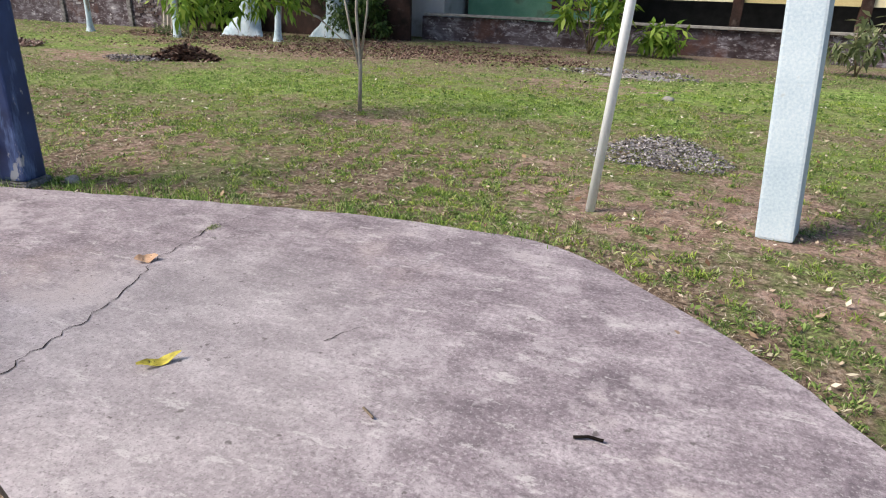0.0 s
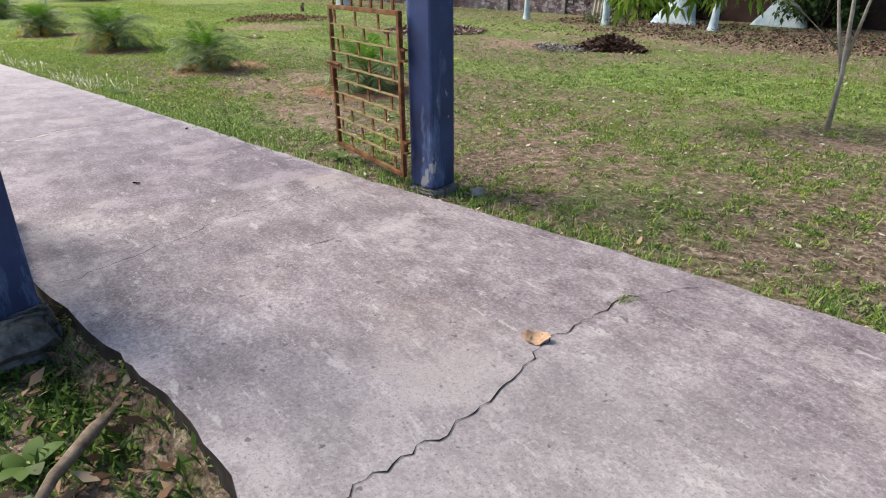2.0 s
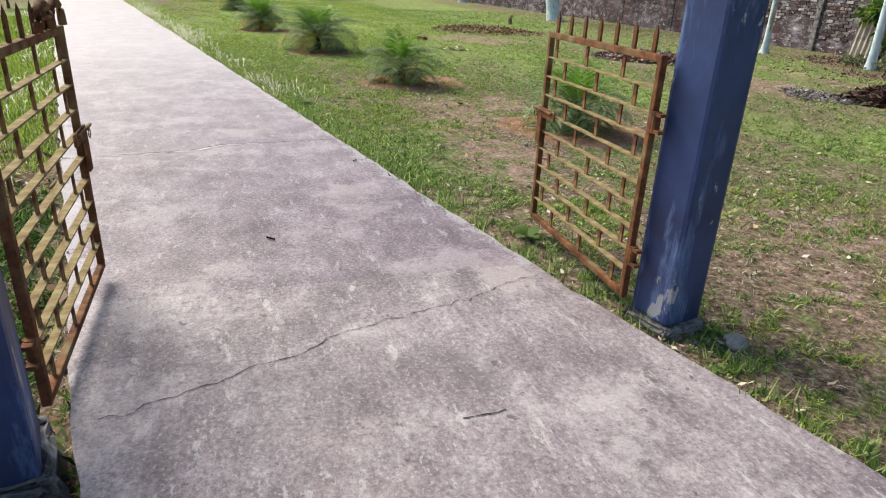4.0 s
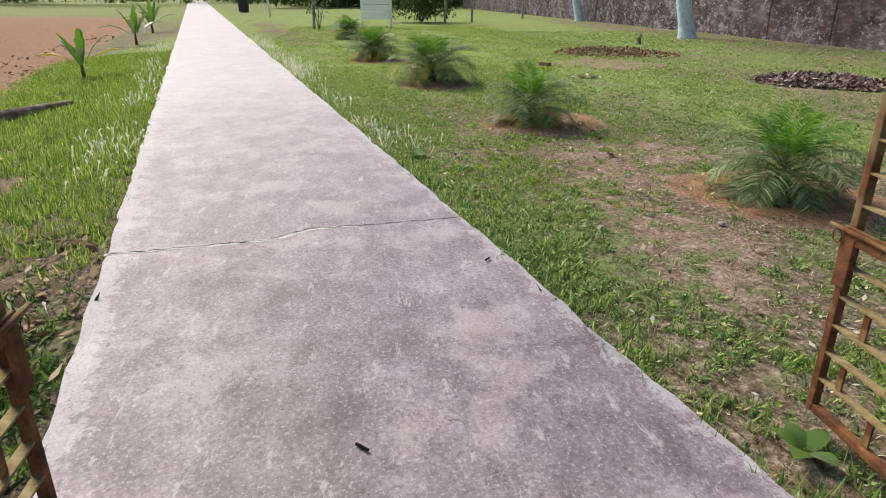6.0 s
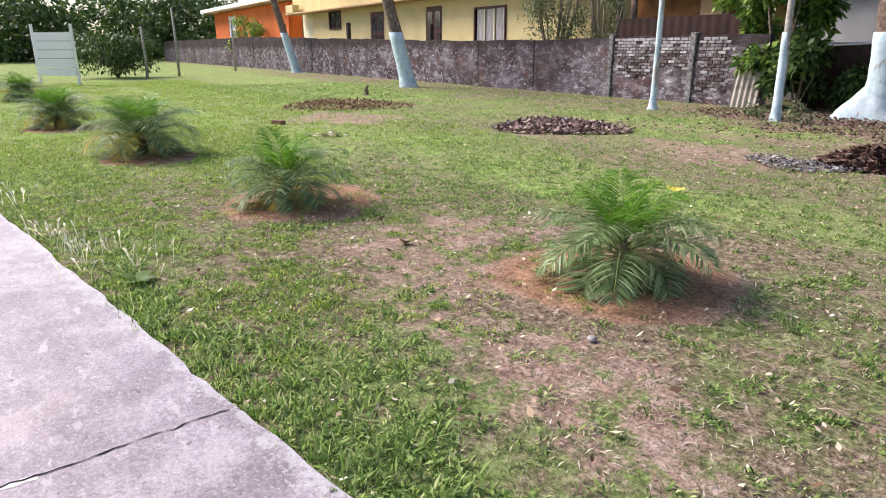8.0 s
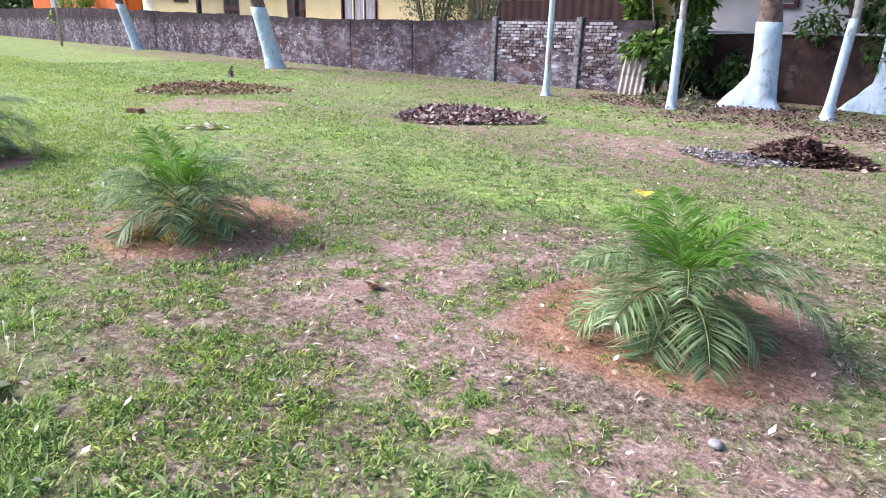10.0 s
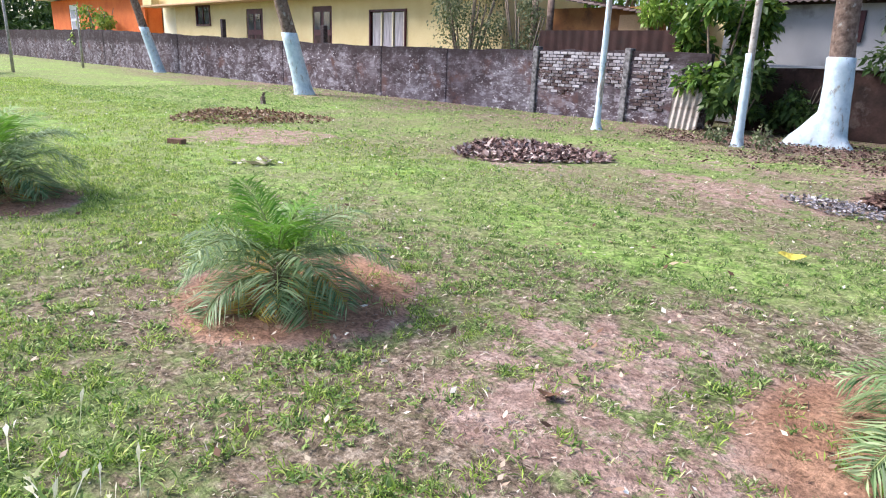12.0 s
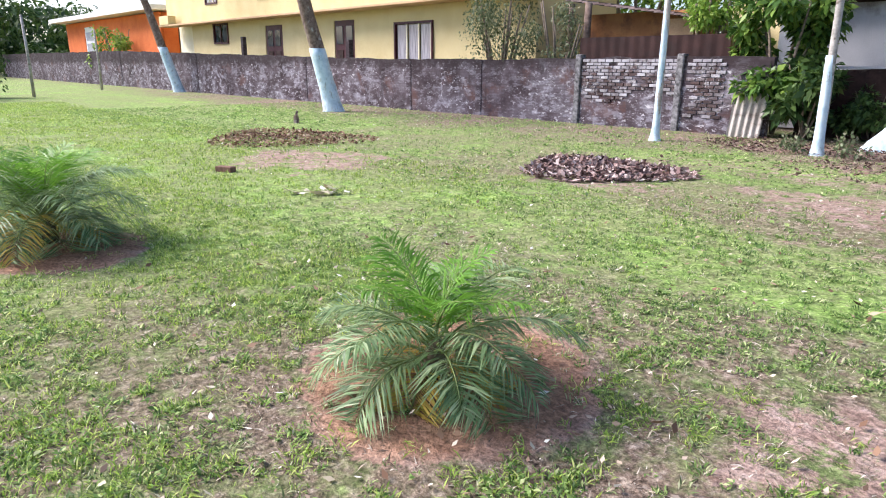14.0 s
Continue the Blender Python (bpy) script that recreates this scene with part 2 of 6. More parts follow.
def wall_plaster():
    k = Nodes("mouldy_plaster", 0.95, 0, 0.1)
    c = k.ramp(k.noise(0.9, 6, 0.62), [(0.34, (0.04, 0.028, 0.032)), (0.5, (0.088, 0.067, 0.076)), (0.66, (0.165, 0.143, 0.162))])
    courses = k.n.new("ShaderNodeTexBrick")
    courses.inputs["Scale"].default_value, courses.inputs["Mortar Size"].default_value = 1.0, 0.008
    courses.inputs["Brick Width"].default_value, courses.inputs["Row Height"].default_value = 0.24, 0.085
    turn = k.n.new("ShaderNodeMapping")
    turn.inputs["Rotation"].default_value = (math.pi / 2, 0, 0)
    k.link(k.co, turn.inputs["Vector"])
    k.link(turn.outputs[0], courses.inputs["Vector"])
    c = k.mix(k.math("MULTIPLY", courses.outputs["Fac"], 0.45), c, (0.05, 0.04, 0.042))
    worn = k.ramp(k.noise(0.45, 4, 0.6, (1, 1, 0.6)), [(0.34, 0.2), (0.54, 1.0)])
    flake = k.ramp(k.noise(2.6, 9, 0.78, (1.0, 1, 1.9)), [(0.50, 0.0), (0.58, 1.0)])
    c = k.mix(k.math("MULTIPLY", k.math("MULTIPLY", flake, worn), 0.62), c, (0.40, 0.385, 0.44))
    chip = k.ramp(k.noise(6.0, 6, 0.75, (1.0, 1, 1.8)), [(0.59, 0.0), (0.62, 0.95)])
    c = k.mix(k.math("MULTIPLY", chip, worn), c, (0.60, 0.58, 0.61))
    raw = k.ramp(k.noise(0.8, 7, 0.68), [(0.57, 0.0), (0.66, 0.7)])
    c = k.mix(raw, c, (0.125, 0.066, 0.056))
    run = k.ramp(k.noise(3.0, 5, 0.7, (1.6, 1.6, 0.2)), [(0.56, 0.0), (0.75, 1.0)])
    c = k.mix(k.math("MULTIPLY", run, 0.6), c, (0.035, 0.03, 0.032))
    # black mould along the top of the wall
    sep = k.n.new("ShaderNodeSeparateXYZ")
    k.link(k.co, sep.inputs[0])
    top = k.math("ADD", sep.outputs[2], k.math("MULTIPLY", k.math("SUBTRACT", k.noise(2.2, 6, 0.7), 0.5), 0.9))
    c = k.mix(k.math("MULTIPLY", k.ramp(k.math("DIVIDE", top, 2.0), [(0.66, 0.0), (0.80, 1.0)]), 0.8), c, (0.04, 0.03, 0.032))
    k.bump(k.math("SUBTRACT", k.noise(22, 6, 0.75), courses.outputs["Fac"]), 0.6, 0.012)
    return k.color(c)


def brick_material():
    k = Nodes("old_brick", 0.95, 0, 0.1)
    r = k.n.new("ShaderNodeObjectInfo").outputs["Random"]
    c = k.ramp(r, [(0.0, (0.06, 0.042, 0.042)), (0.35, (0.12, 0.082, 0.078)), (0.55, (0.17, 0.145, 0.155)), (0.8, (0.34, 0.32, 0.34)), (1.0, (0.55, 0.53, 0.56))])
    k.world_co()
    c = k.mix(k.ramp(k.noise(5, 6, 0.75), [(0.52, 0.0), (0.62, 0.9)]), c, (0.48, 0.46, 0.48))
    c = k.mix(k.ramp(k.noise(1.1, 5, 0.65), [(0.50, 0.0), (0.66, 0.8)]), c, (0.06, 0.045, 0.045))
    # old whitewash left on the upper courses
    sep = k.n.new("ShaderNodeSeparateXYZ")
    k.link(k.co, sep.inputs[0])
    top = k.math("ADD", sep.outputs[2], k.math("MULTIPLY", k.math("SUBTRACT", k.noise(3.0, 6, 0.75), 0.5), 2.2))
    c = k.mix(k.math("MULTIPLY", k.ramp(k.math("DIVIDE", top, 2.0), [(0.66, 0.0), (0.80, 1.0)]), 0.6), c, (0.46, 0.445, 0.48))
    k.bump(k.noise(45, 4, 0.7), 0.6, 0.006)
    return k.color(c)


def rust_material():
    k = Nodes("rusted_iron", 0.85, 0.15, 0.3)
    c = k.ramp(k.noise(14, 6, 0.7), [(0.3, (0.06, 0.028, 0.016)), (0.5, (0.155, 0.06, 0.026)), (0.7, (0.31, 0.135, 0.055))])
    c = k.mix(k.ramp(k.noise(5, 5), [(0.5, 0.0), (0.7, 0.7)]), c, (0.30, 0.24, 0.12))
    k.bump(k.noise(80, 4), 0.5, 0.002)
    return k.color(c)


def whitewash_material():
    k = Nodes("pale_blue_limewash", 0.9, 0, 0.15)
    c = k.ramp(k.noise(5, 6, 0.65), [(0.3, (0.37, 0.51, 0.60)), (0.5, (0.57, 0.70, 0.78)), (0.7, (0.71, 0.80, 0.86))])
    c = k.mix(k.ramp(k.noise(9, 7, 0.75, (1, 1, 0.4)), [(0.56, 0.0), (0.64, 0.8)]), c, (0.26, 0.25, 0.23))
    k.bump(k.noise(24, 5, 0.7), 0.6, 0.01)
    return k.color(c)


PL, PR = (0.335 + 0.2145 * 7.19, 0.2145), (2.90 + 0.2035 * 5.72, 0.2035)   # path borders: y = a + b x
M_CONC, M_SOIL, M_BLUE, M_PLASTER, M_BRICK = concrete_material(), ground_material(), chipped_paint(), wall_plaster(), brick_material()
M_RUST, M_WASH = rust_material(), whitewash_material()
# gate bars: dust, and the light on their tops, both put into a paler tone
k_bar = Nodes("lit_dusty_iron", 0.9, 0, 0.2)
M_BAR = k_bar.color(k_bar.ramp(k_bar.noise(12, 6, 0.7), [(0.3, (0.12, 0.07, 0.035)), (0.5, (0.29, 0.22, 0.11)), (0.7, (0.42, 0.36, 0.20))]))
M_CRACK = plain("crack_dirt", (0.006, 0.005, 0.005), (0.022, 0.018, 0.016), 20, 0.95, spec=0.05)
M_PLINTH = plain("mossy_cement", (0.07, 0.066, 0.068), (0.33, 0.32, 0.33), 9, 0.9, bump=0.6, fine=40, stain=((0.06, 0.06, 0.06), 0.5, 0.62, 6))
# near-black side faces of the path slab
M_EDGE = plain("dark_path_side", (0.014, 0.012, 0.013), (0.06, 0.05, 0.046), 7, 0.95, bump=0.7, fine=30)
M_WHITE = plain("white_paint", (0.44, 0.555, 0.66), (0.56, 0.67, 0.76), 3, 0.55, bump=0.05, stain=((0.42, 0.45, 0.46), 0.64, 0.75, 5))
M_POLE = plain("white_pole_paint", (0.70, 0.76, 0.80), (0.82, 0.86, 0.89), 3, 0.5, bump=0.1, stain=((0.45, 0.47, 0.47), 0.66, 0.75, 5))
M_BARK = plain("brown_bark", (0.085, 0.055, 0.042), (0.27, 0.20, 0.165), 9, 0.95, bump=0.9, fine=26, stain=((0.40, 0.39, 0.36), 0.58, 0.68, 4))
M_PALEBARK = plain("pale_bark", (0.26, 0.235, 0.21), (0.52, 0.49, 0.46), 8, 0.95, bump=0.7, fine=30, stain=((0.16, 0.13, 0.11), 0.58, 0.7, 6))
M_TWIG = plain("dry_twig", (0.10, 0.075, 0.055), (0.30, 0.24, 0.18), 16, 0.9)
M_YELLOW = plain("cream_yellow_paint", (0.62, 0.50, 0.25), (0.70, 0.59, 0.32), 1.2, 0.8, bump=0.1, stain=((0.60, 0.50, 0.26), 0.6, 0.78, 2))
M_CREAM = plain("pale_cream_paint", (0.80, 0.72, 0.48), (0.88, 0.82, 0.60), 1.2, 0.8, bump=0.1)
M_ORANGE = plain("orange_paint", (0.66, 0.14, 0.03), (0.80, 0.21, 0.05), 1.0, 0.75, bump=0.1)
M_LEDGE = plain("ochre_ledge", (0.50, 0.32, 0.18), (0.60, 0.41, 0.25), 2, 0.8)
M_OCHRE = plain("ochre_brown_plaster", (0.20, 0.085, 0.035), (0.42, 0.20, 0.075), 1.5, 0.85, stain=((0.10, 0.05, 0.035), 0.5, 0.68, 1.6))
M_MAROON = plain("maroon_window_paint", (0.045, 0.012, 0.016), (0.09, 0.025, 0.03), 5, 0.5)
M_GREENWALL = plain("faded_green_paint", (0.10, 0.26, 0.17), (0.19, 0.38, 0.26), 1.5, 0.85, stain=((0.10, 0.11, 0.08), 0.55, 0.72, 1.5))
M_WHITEWALL = plain("weathered_white_wall", (0.36, 0.37, 0.40), (0.50, 0.51, 0.54), 0.9, 0.9, stain=((0.20, 0.19, 0.19), 0.55, 0.72, 1.2))
M_BROWNWALL = plain("dark_brown_boards", (0.018, 0.012, 0.010), (0.065, 0.034, 0.028), 3, 0.85, bump=0.5, fine=20, stain=((0.11, 0.085, 0.075), 0.56, 0.68, 2.2))
M_RUSTSHEET = plain("rust_brown_sheet", (0.022, 0.010, 0.009), (0.05, 0.022, 0.019), 2, 0.85, bump=0.2, stain=((0.025, 0.017, 0.016), 0.55, 0.7, 3))
M_ROOF = plain("rusty_roof_sheet", (0.12, 0.08, 0.075), (0.30, 0.235, 0.225), 2.5, 0.8)
M_SHEET = plain("grey_corrugated_sheet", (0.30, 0.265, 0.235), (0.52, 0.475, 0.43), 3, 0.85, stain=((0.16, 0.13, 0.11), 0.55, 0.7, 5))
# near-black colour carries the shade inside the veranda
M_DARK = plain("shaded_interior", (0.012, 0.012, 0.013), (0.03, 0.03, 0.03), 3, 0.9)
M_TIN = plain("white_tin", (0.86, 0.87, 0.87), (0.93, 0.93, 0.92), 2, 0.5)
M_BLACK = plain("black_plastic", (0.02, 0.022, 0.025), (0.045, 0.048, 0.05), 4, 0.5)
M_LEAD = plain("brown_debris", (0.045, 0.03, 0.022), (0.12, 0.08, 0.06), 10, 0.95, bump=0.8, fine=25)
M_REDBRICK = plain("dull_red_brick", (0.12, 0.065, 0.045), (0.25, 0.14, 0.10), 12, 0.9, bump=0.6, fine=40)
M_ASH = plain("grey_ash", (0.17, 0.16, 0.165), (0.50, 0.48, 0.49), 16, 0.95, bump=0.9, fine=70)
M_PALECEM = plain("pale_cement", (0.50, 0.49, 0.49), (0.66, 0.65, 0.65), 14, 0.85)
M_STONE = plain("grey_stone", (0.22, 0.21, 0.2), (0.42, 0.40, 0.38), 9, 0.9)
k_glass = Nodes("window_glass", 0.08, 0, 0.6)
M_GLASS = k_glass.color(k_glass.ramp(k_glass.noise(1.5), [(0.3, (0.02, 0.024, 0.03)), (0.7, (0.07, 0.08, 0.095))]))
k_cur = Nodes("curtained_glass", 0.15, 0, 0.5)
M_CURTAIN = k_cur.color(k_cur.ramp(k_cur.noise(6, 4, 0.6, (3, 1, 0.2)), [(0.35, (0.22, 0.20, 0.23)), (0.65, (0.50, 0.48, 0.52))]))
k_water = Nodes("pond_water", 0.05, 0, 0.7).world_co()
k_water.bump(k_water.noise(3.0, 3), 0.08, 0.02)
M_WATER = k_water.color(k_water.ramp(k_water.noise(0.4), [(0.3, (0.10, 0.10, 0.075)), (0.7, (0.15, 0.14, 0.10))]))
G = leafy("lawn_blades", [(0.0, (0.10, 0.13, 0.055)), (0.35, (0.20, 0.27, 0.10)), (0.65, (0.36, 0.44, 0.19)), (0.86, (0.56, 0.56, 0.34)), (1.0, (0.74, 0.66, 0.52))], 0.65, 0.4)
M_LUSH = leafy("lush_blades", [(0.0, (0.06, 0.115, 0.035)), (0.4, (0.19, 0.325, 0.08)), (0.8, (0.405, 0.55, 0.17)), (1.0, (0.66, 0.70, 0.36))], 0.6, 0.5)
M_BEDGRASS = leafy("bed_blades", [(0.0, (0.025, 0.06, 0.012)), (0.5, (0.08, 0.17, 0.03)), (1.0, (0.24, 0.36, 0.08))], 0.55, 0.35)
M_BANK = leafy("bank_blades", [(0.0, (0.07, 0.13, 0.022)), (0.4, (0.23, 0.37, 0.055)), (0.8, (0.44, 0.58, 0.11)), (1.0, (0.66, 0.68, 0.26))], 0.6, 0.45)
M_STRAW = leafy("dry_straw", [(0.0, (0.07, 0.048, 0.034)), (0.4, (0.25, 0.185, 0.14)), (0.75, (0.48, 0.40, 0.31)), (1.0, (0.76, 0.69, 0.58))], 0.85, 0.1)
M_SEED = leafy("pale_seed_grass", [(0.0, (0.60, 0.62, 0.34)), (0.4, (0.80, 0.78, 0.62)), (1.0, (0.90, 0.88, 0.82))], 0.8, 0.45)
M_DEADLEAF = leafy("dead_leaves", [(0.0, (0.07, 0.04, 0.025)), (0.45, (0.20, 0.11, 0.065)), (0.75, (0.34, 0.22, 0.14)), (1.0, (0.52, 0.40, 0.28))], 0.8, 0.1)
M_TANBIT = leafy("tan_leaf_bits", [(0.0, (0.10, 0.06, 0.04)), (0.35, (0.30, 0.20, 0.14)), (0.7, (0.52, 0.40, 0.29)), (1.0, (0.74, 0.66, 0.54))], 0.8, 0.1)
M_DARKLEAF = leafy("old_leaf_heap", [(0.0, (0.03, 0.018, 0.014)), (0.5, (0.10, 0.055, 0.045)), (0.85, (0.20, 0.12, 0.095)), (1.0, (0.38, 0.28, 0.22))], 0.8, 0.05)
M_HEAPLEAF = leafy("mixed_leaf_heap", [(0.0, (0.03, 0.018, 0.016)), (0.4, (0.16, 0.095, 0.085)), (0.7, (0.34, 0.23, 0.20)), (1.0, (0.66, 0.56, 0.51))], 0.75, 0.05)
M_ASHBIT = leafy("ash_flakes", [(0.0, (0.06, 0.055, 0.06)), (0.5, (0.22, 0.205, 0.22)), (0.85, (0.42, 0.40, 0.42)), (1.0, (0.62, 0.60, 0.60))], 0.9, 0.0)
M_PALELEAF = leafy("pale_fallen_leaves", [(0.0, (0.42, 0.34, 0.22)), (0.6, (0.66, 0.61, 0.47)), (1.0, (0.84, 0.83, 0.78))], 0.7, 0.1)
M_PALM = leafy("palm_leaflets", [(0.0, (0.075, 0.14, 0.05)), (0.5, (0.21, 0.32, 0.13)), (1.0, (0.44, 0.53, 0.29))], 0.4, 0.35)
M_PALMNEW = leafy("young_palm_leaflets", [(0.0, (0.10, 0.25, 0.025)), (1.0, (0.21, 0.40, 0.05))], 0.45, 0.35)
M_PALMDRY = leafy("yellowed_palm_leaflets", [(0.0, (0.40, 0.36, 0.07)), (0.6, (0.60, 0.42, 0.07)), (1.0, (0.52, 0.28, 0.08))], 0.6, 0.3)
M_RACHIS = plain("palm_stalk", (0.12, 0.17, 0.05), (0.25, 0.30, 0.10), 8, 0.6)
M_STEM = plain("palm_fibre_stem", (0.07, 0.055, 0.035), (0.19, 0.15, 0.09), 14, 0.95, bump=0.9, fine=30)
M_TREELEAF = leafy("tree_leaves", [(0.0, (0.02, 0.05, 0.014)), (0.5, (0.055, 0.11, 0.028)), (1.0, (0.12, 0.19, 0.05))], 0.5, 0.25)
M_MIDLEAF = leafy("glossy_green_leaves", [(0.0, (0.03, 0.08, 0.016)), (0.5, (0.10, 0.20, 0.035)), (1.0, (0.26, 0.38, 0.07))], 0.4, 0.3)
M_LIGHTLEAF = leafy("light_green_leaves", [(0.0, (0.09, 0.19, 0.025)), (0.5, (0.19, 0.33, 0.045)), (1.0, (0.34, 0.45, 0.09))], 0.5, 0.35)
M_PALEBUSH = leafy("dusty_bush_leaves", [(0.0, (0.07, 0.10, 0.04)), (0.6, (0.17, 0.21, 0.10)), (1.0, (0.34, 0.35, 0.22))], 0.6, 0.25)
M_YELLEAF = plain("yellow_leaf", (0.30, 0.25, 0.04), (0.72, 0.62, 0.10), 28, 0.6, stain=((0.10, 0.075, 0.03), 0.60, 0.66, 45))
M_TANLEAF = plain("tan_leaf", (0.40, 0.24, 0.15), (0.68, 0.46, 0.31), 26, 0.75, stain=((0.20, 0.11, 0.07), 0.60, 0.68, 40))


# ---- mesh helpers ----
def quick_mesh(name, verts, faces):
    """A mesh from arrays of vertices and equal-sided faces."""
    me = bpy.data.meshes.new(name)
    verts, faces = np.asarray(verts, dtype=np.float32), np.asarray(faces, dtype=np.int32)
    n, k = faces.shape
    me.vertices.add(len(verts))
    me.vertices.foreach_set("co", verts.ravel())
    me.loops.add(n * k)
    me.loops.foreach_set("vertex_index", faces.ravel())
    me.polygons.add(n)
    me.polygons.foreach_set("loop_start", np.arange(0, n * k, k, dtype=np.int32))
    me.polygons.foreach_set("loop_total", np.full(n, k, dtype=np.int32))
    me.update()
    me.validate()
    return me


def smooth(me):
    me.polygons.foreach_set("use_smooth", np.ones(len(me.polygons), dtype=bool))


def mesh_object(name, me, material, parent=None, label=""):
    ob = new(name, me)
    if material and not me.materials:
        me.materials.append(material)
    ob.parent = parent
    return tagged(ob, label)


def part(name, bm, material, parent, label="", soft=False):
    """One bmesh as one mesh object under a thing or a part."""
    me = bpy.data.meshes.new(name)
    bm.to_mesh(me)
    bm.free()
    if soft:
        smooth(me)
    return mesh_object(name, me, material, parent, label)


def thing(name, x, y, z, label, category, group="", rz=0.0, kind=""):
    ob = new(name)
    ob.empty_display_size = 0.2
    ob.matrix_basis = pose(x, y, z, 0, 0, rz)
    return tagged(ob, label, category, group, kind)


def add_box(bm, cx, cy, cz, sx, sy, sz, rot=None, bevel=0.0, taper=1.0):
    m = Matrix.Translation((cx, cy, cz)) @ (rot or Matrix.Identity(4)) @ Matrix.Diagonal((sx, sy, sz, 1))
    vs = bmesh.ops.create_cube(bm, size=1, matrix=m)["verts"]
    if taper != 1.0:
        top = max(v.co.z for v in vs)
        for v in vs:
            if v.co.z > top - 1e-4:
                v.co.x, v.co.y = cx + (v.co.x - cx) * taper, cy + (v.co.y - cy) * taper
    if bevel:
        es = list({e for v in vs for e in v.link_edges})
        bmesh.ops.bevel(bm, geom=es, offset=bevel, segments=2, affect="EDGES", profile=0.6)
    return bm


def box(*a, **k):
    return add_box(bmesh.new(), *a, **k)


def tube(bm, pts, radii, seg=8, wob=0.0, rnd=None, cap=True):
    """A bent tapered tube through the points."""
    pts = [Vector(p) for p in pts]
    rings = []
    for i, p in enumerate(pts):
        d = (pts[min(i + 1, len(pts) - 1)] - pts[max(i - 1, 0)]).normalized()
        a = d.orthogonal().normalized() if abs(d.z) < 0.9 else (Vector((1, 0, 0)) - d * d.x).normalized()
        b = d.cross(a)
        ring = []
        for j in range(seg):
            t = 2 * math.pi * j / seg
            r = radii[i] * (1 + (rnd.uniform(-wob, wob) if rnd else 0))
            ring.append(bm.verts.new(p + (a * math.cos(t) + b * math.sin(t)) * r))
        rings.append(ring)
    for r0, r1 in zip(rings, rings[1:]):
        for j in range(seg):
            bm.faces.new((r0[j], r0[(j + 1) % seg], r1[(j + 1) % seg], r1[j]))
    if cap:
        bm.faces.new(rings[0][::-1])
        bm.faces.new(rings[-1])
    return bm


def leaves(p, d, side, length, width, droop=None):
    """Pointed leaves, four corners each: base points, directions, side vectors, sizes."""
    length, width = np.asarray(length)[:, None], np.asarray(width)[:, None]
    mid, tip = p + d * length * 0.45, p + d * length
    if droop is not None:
        tip = tip - np.array([0, 0, 1]) * np.asarray(droop)[:, None]
    n = len(p)
    v = np.stack([p, mid + side * width / 2, tip, mid - side * width / 2], 1).reshape(-1, 3)
    return v, np.arange(4 * n).reshape(n, 4)


def unit(v):
    return v / np.maximum(np.linalg.norm(v, axis=1, keepdims=True), 1e-6)


def cloud(rs, centres, radii, count, size, flat=0.0, slim=0.5):
    """Leaves scattered in clumps round the centres."""
    centres, radii = np.asarray(centres, float), np.asarray(radii, float)
    i = rs.randint(0, len(centres), count)
    o = unit(rs.normal(size=(count, 3))) * (rs.rand(count, 1) ** 0.45)
    o[:, 2] *= 0.8
    p = centres[i] + o * radii[i][:, None]
    d = unit(o * 0.8 + rs.normal(size=(count, 3)) * 0.7 + np.array([0, 0, -0.25 - flat]))
    s = unit(np.cross(d, rs.normal(size=(count, 3)) * 0.5 + np.array([0, 0, 1.0])))
    ln = size * rs.uniform(0.6, 1.3, count)
    return leaves(p, d, s, ln, ln * slim, ln * 0.15)


def path_right(x):
    return PR[0] + PR[1] * x


def path_left(x):
    return PL[0] + PL[1] * x


# ---- ground ----
PALMS = [(-8.55, 4.95, 0.66, 0.0), (-11.85, 3.84, 0.70, 1.0), (-16.05, 3.15, 0.95, 2.1), (-20.75, 2.27, 0.85, 0.6), (-29.2, 1.7, 0.85, 3.9)]
HEAPS = [(-22.2, 9.1, 1.65, 1.4), (-15.2, 10.4, 1.12, 1.05), (-9.75, 10.85, 0.62, 0.5)]
RINGS = [(-8.62, 5.0, 0.82), (-11.95, 4.05, 0.80), (-15.75, 3.2, 0.62), (-20.5, 2.35, 0.7)]   # bare earth dug round the palms
ASHES = [(-0.22, 6.78, 0.56, 0.66), (-1.25, 13.7, 1.3, 0.7)]
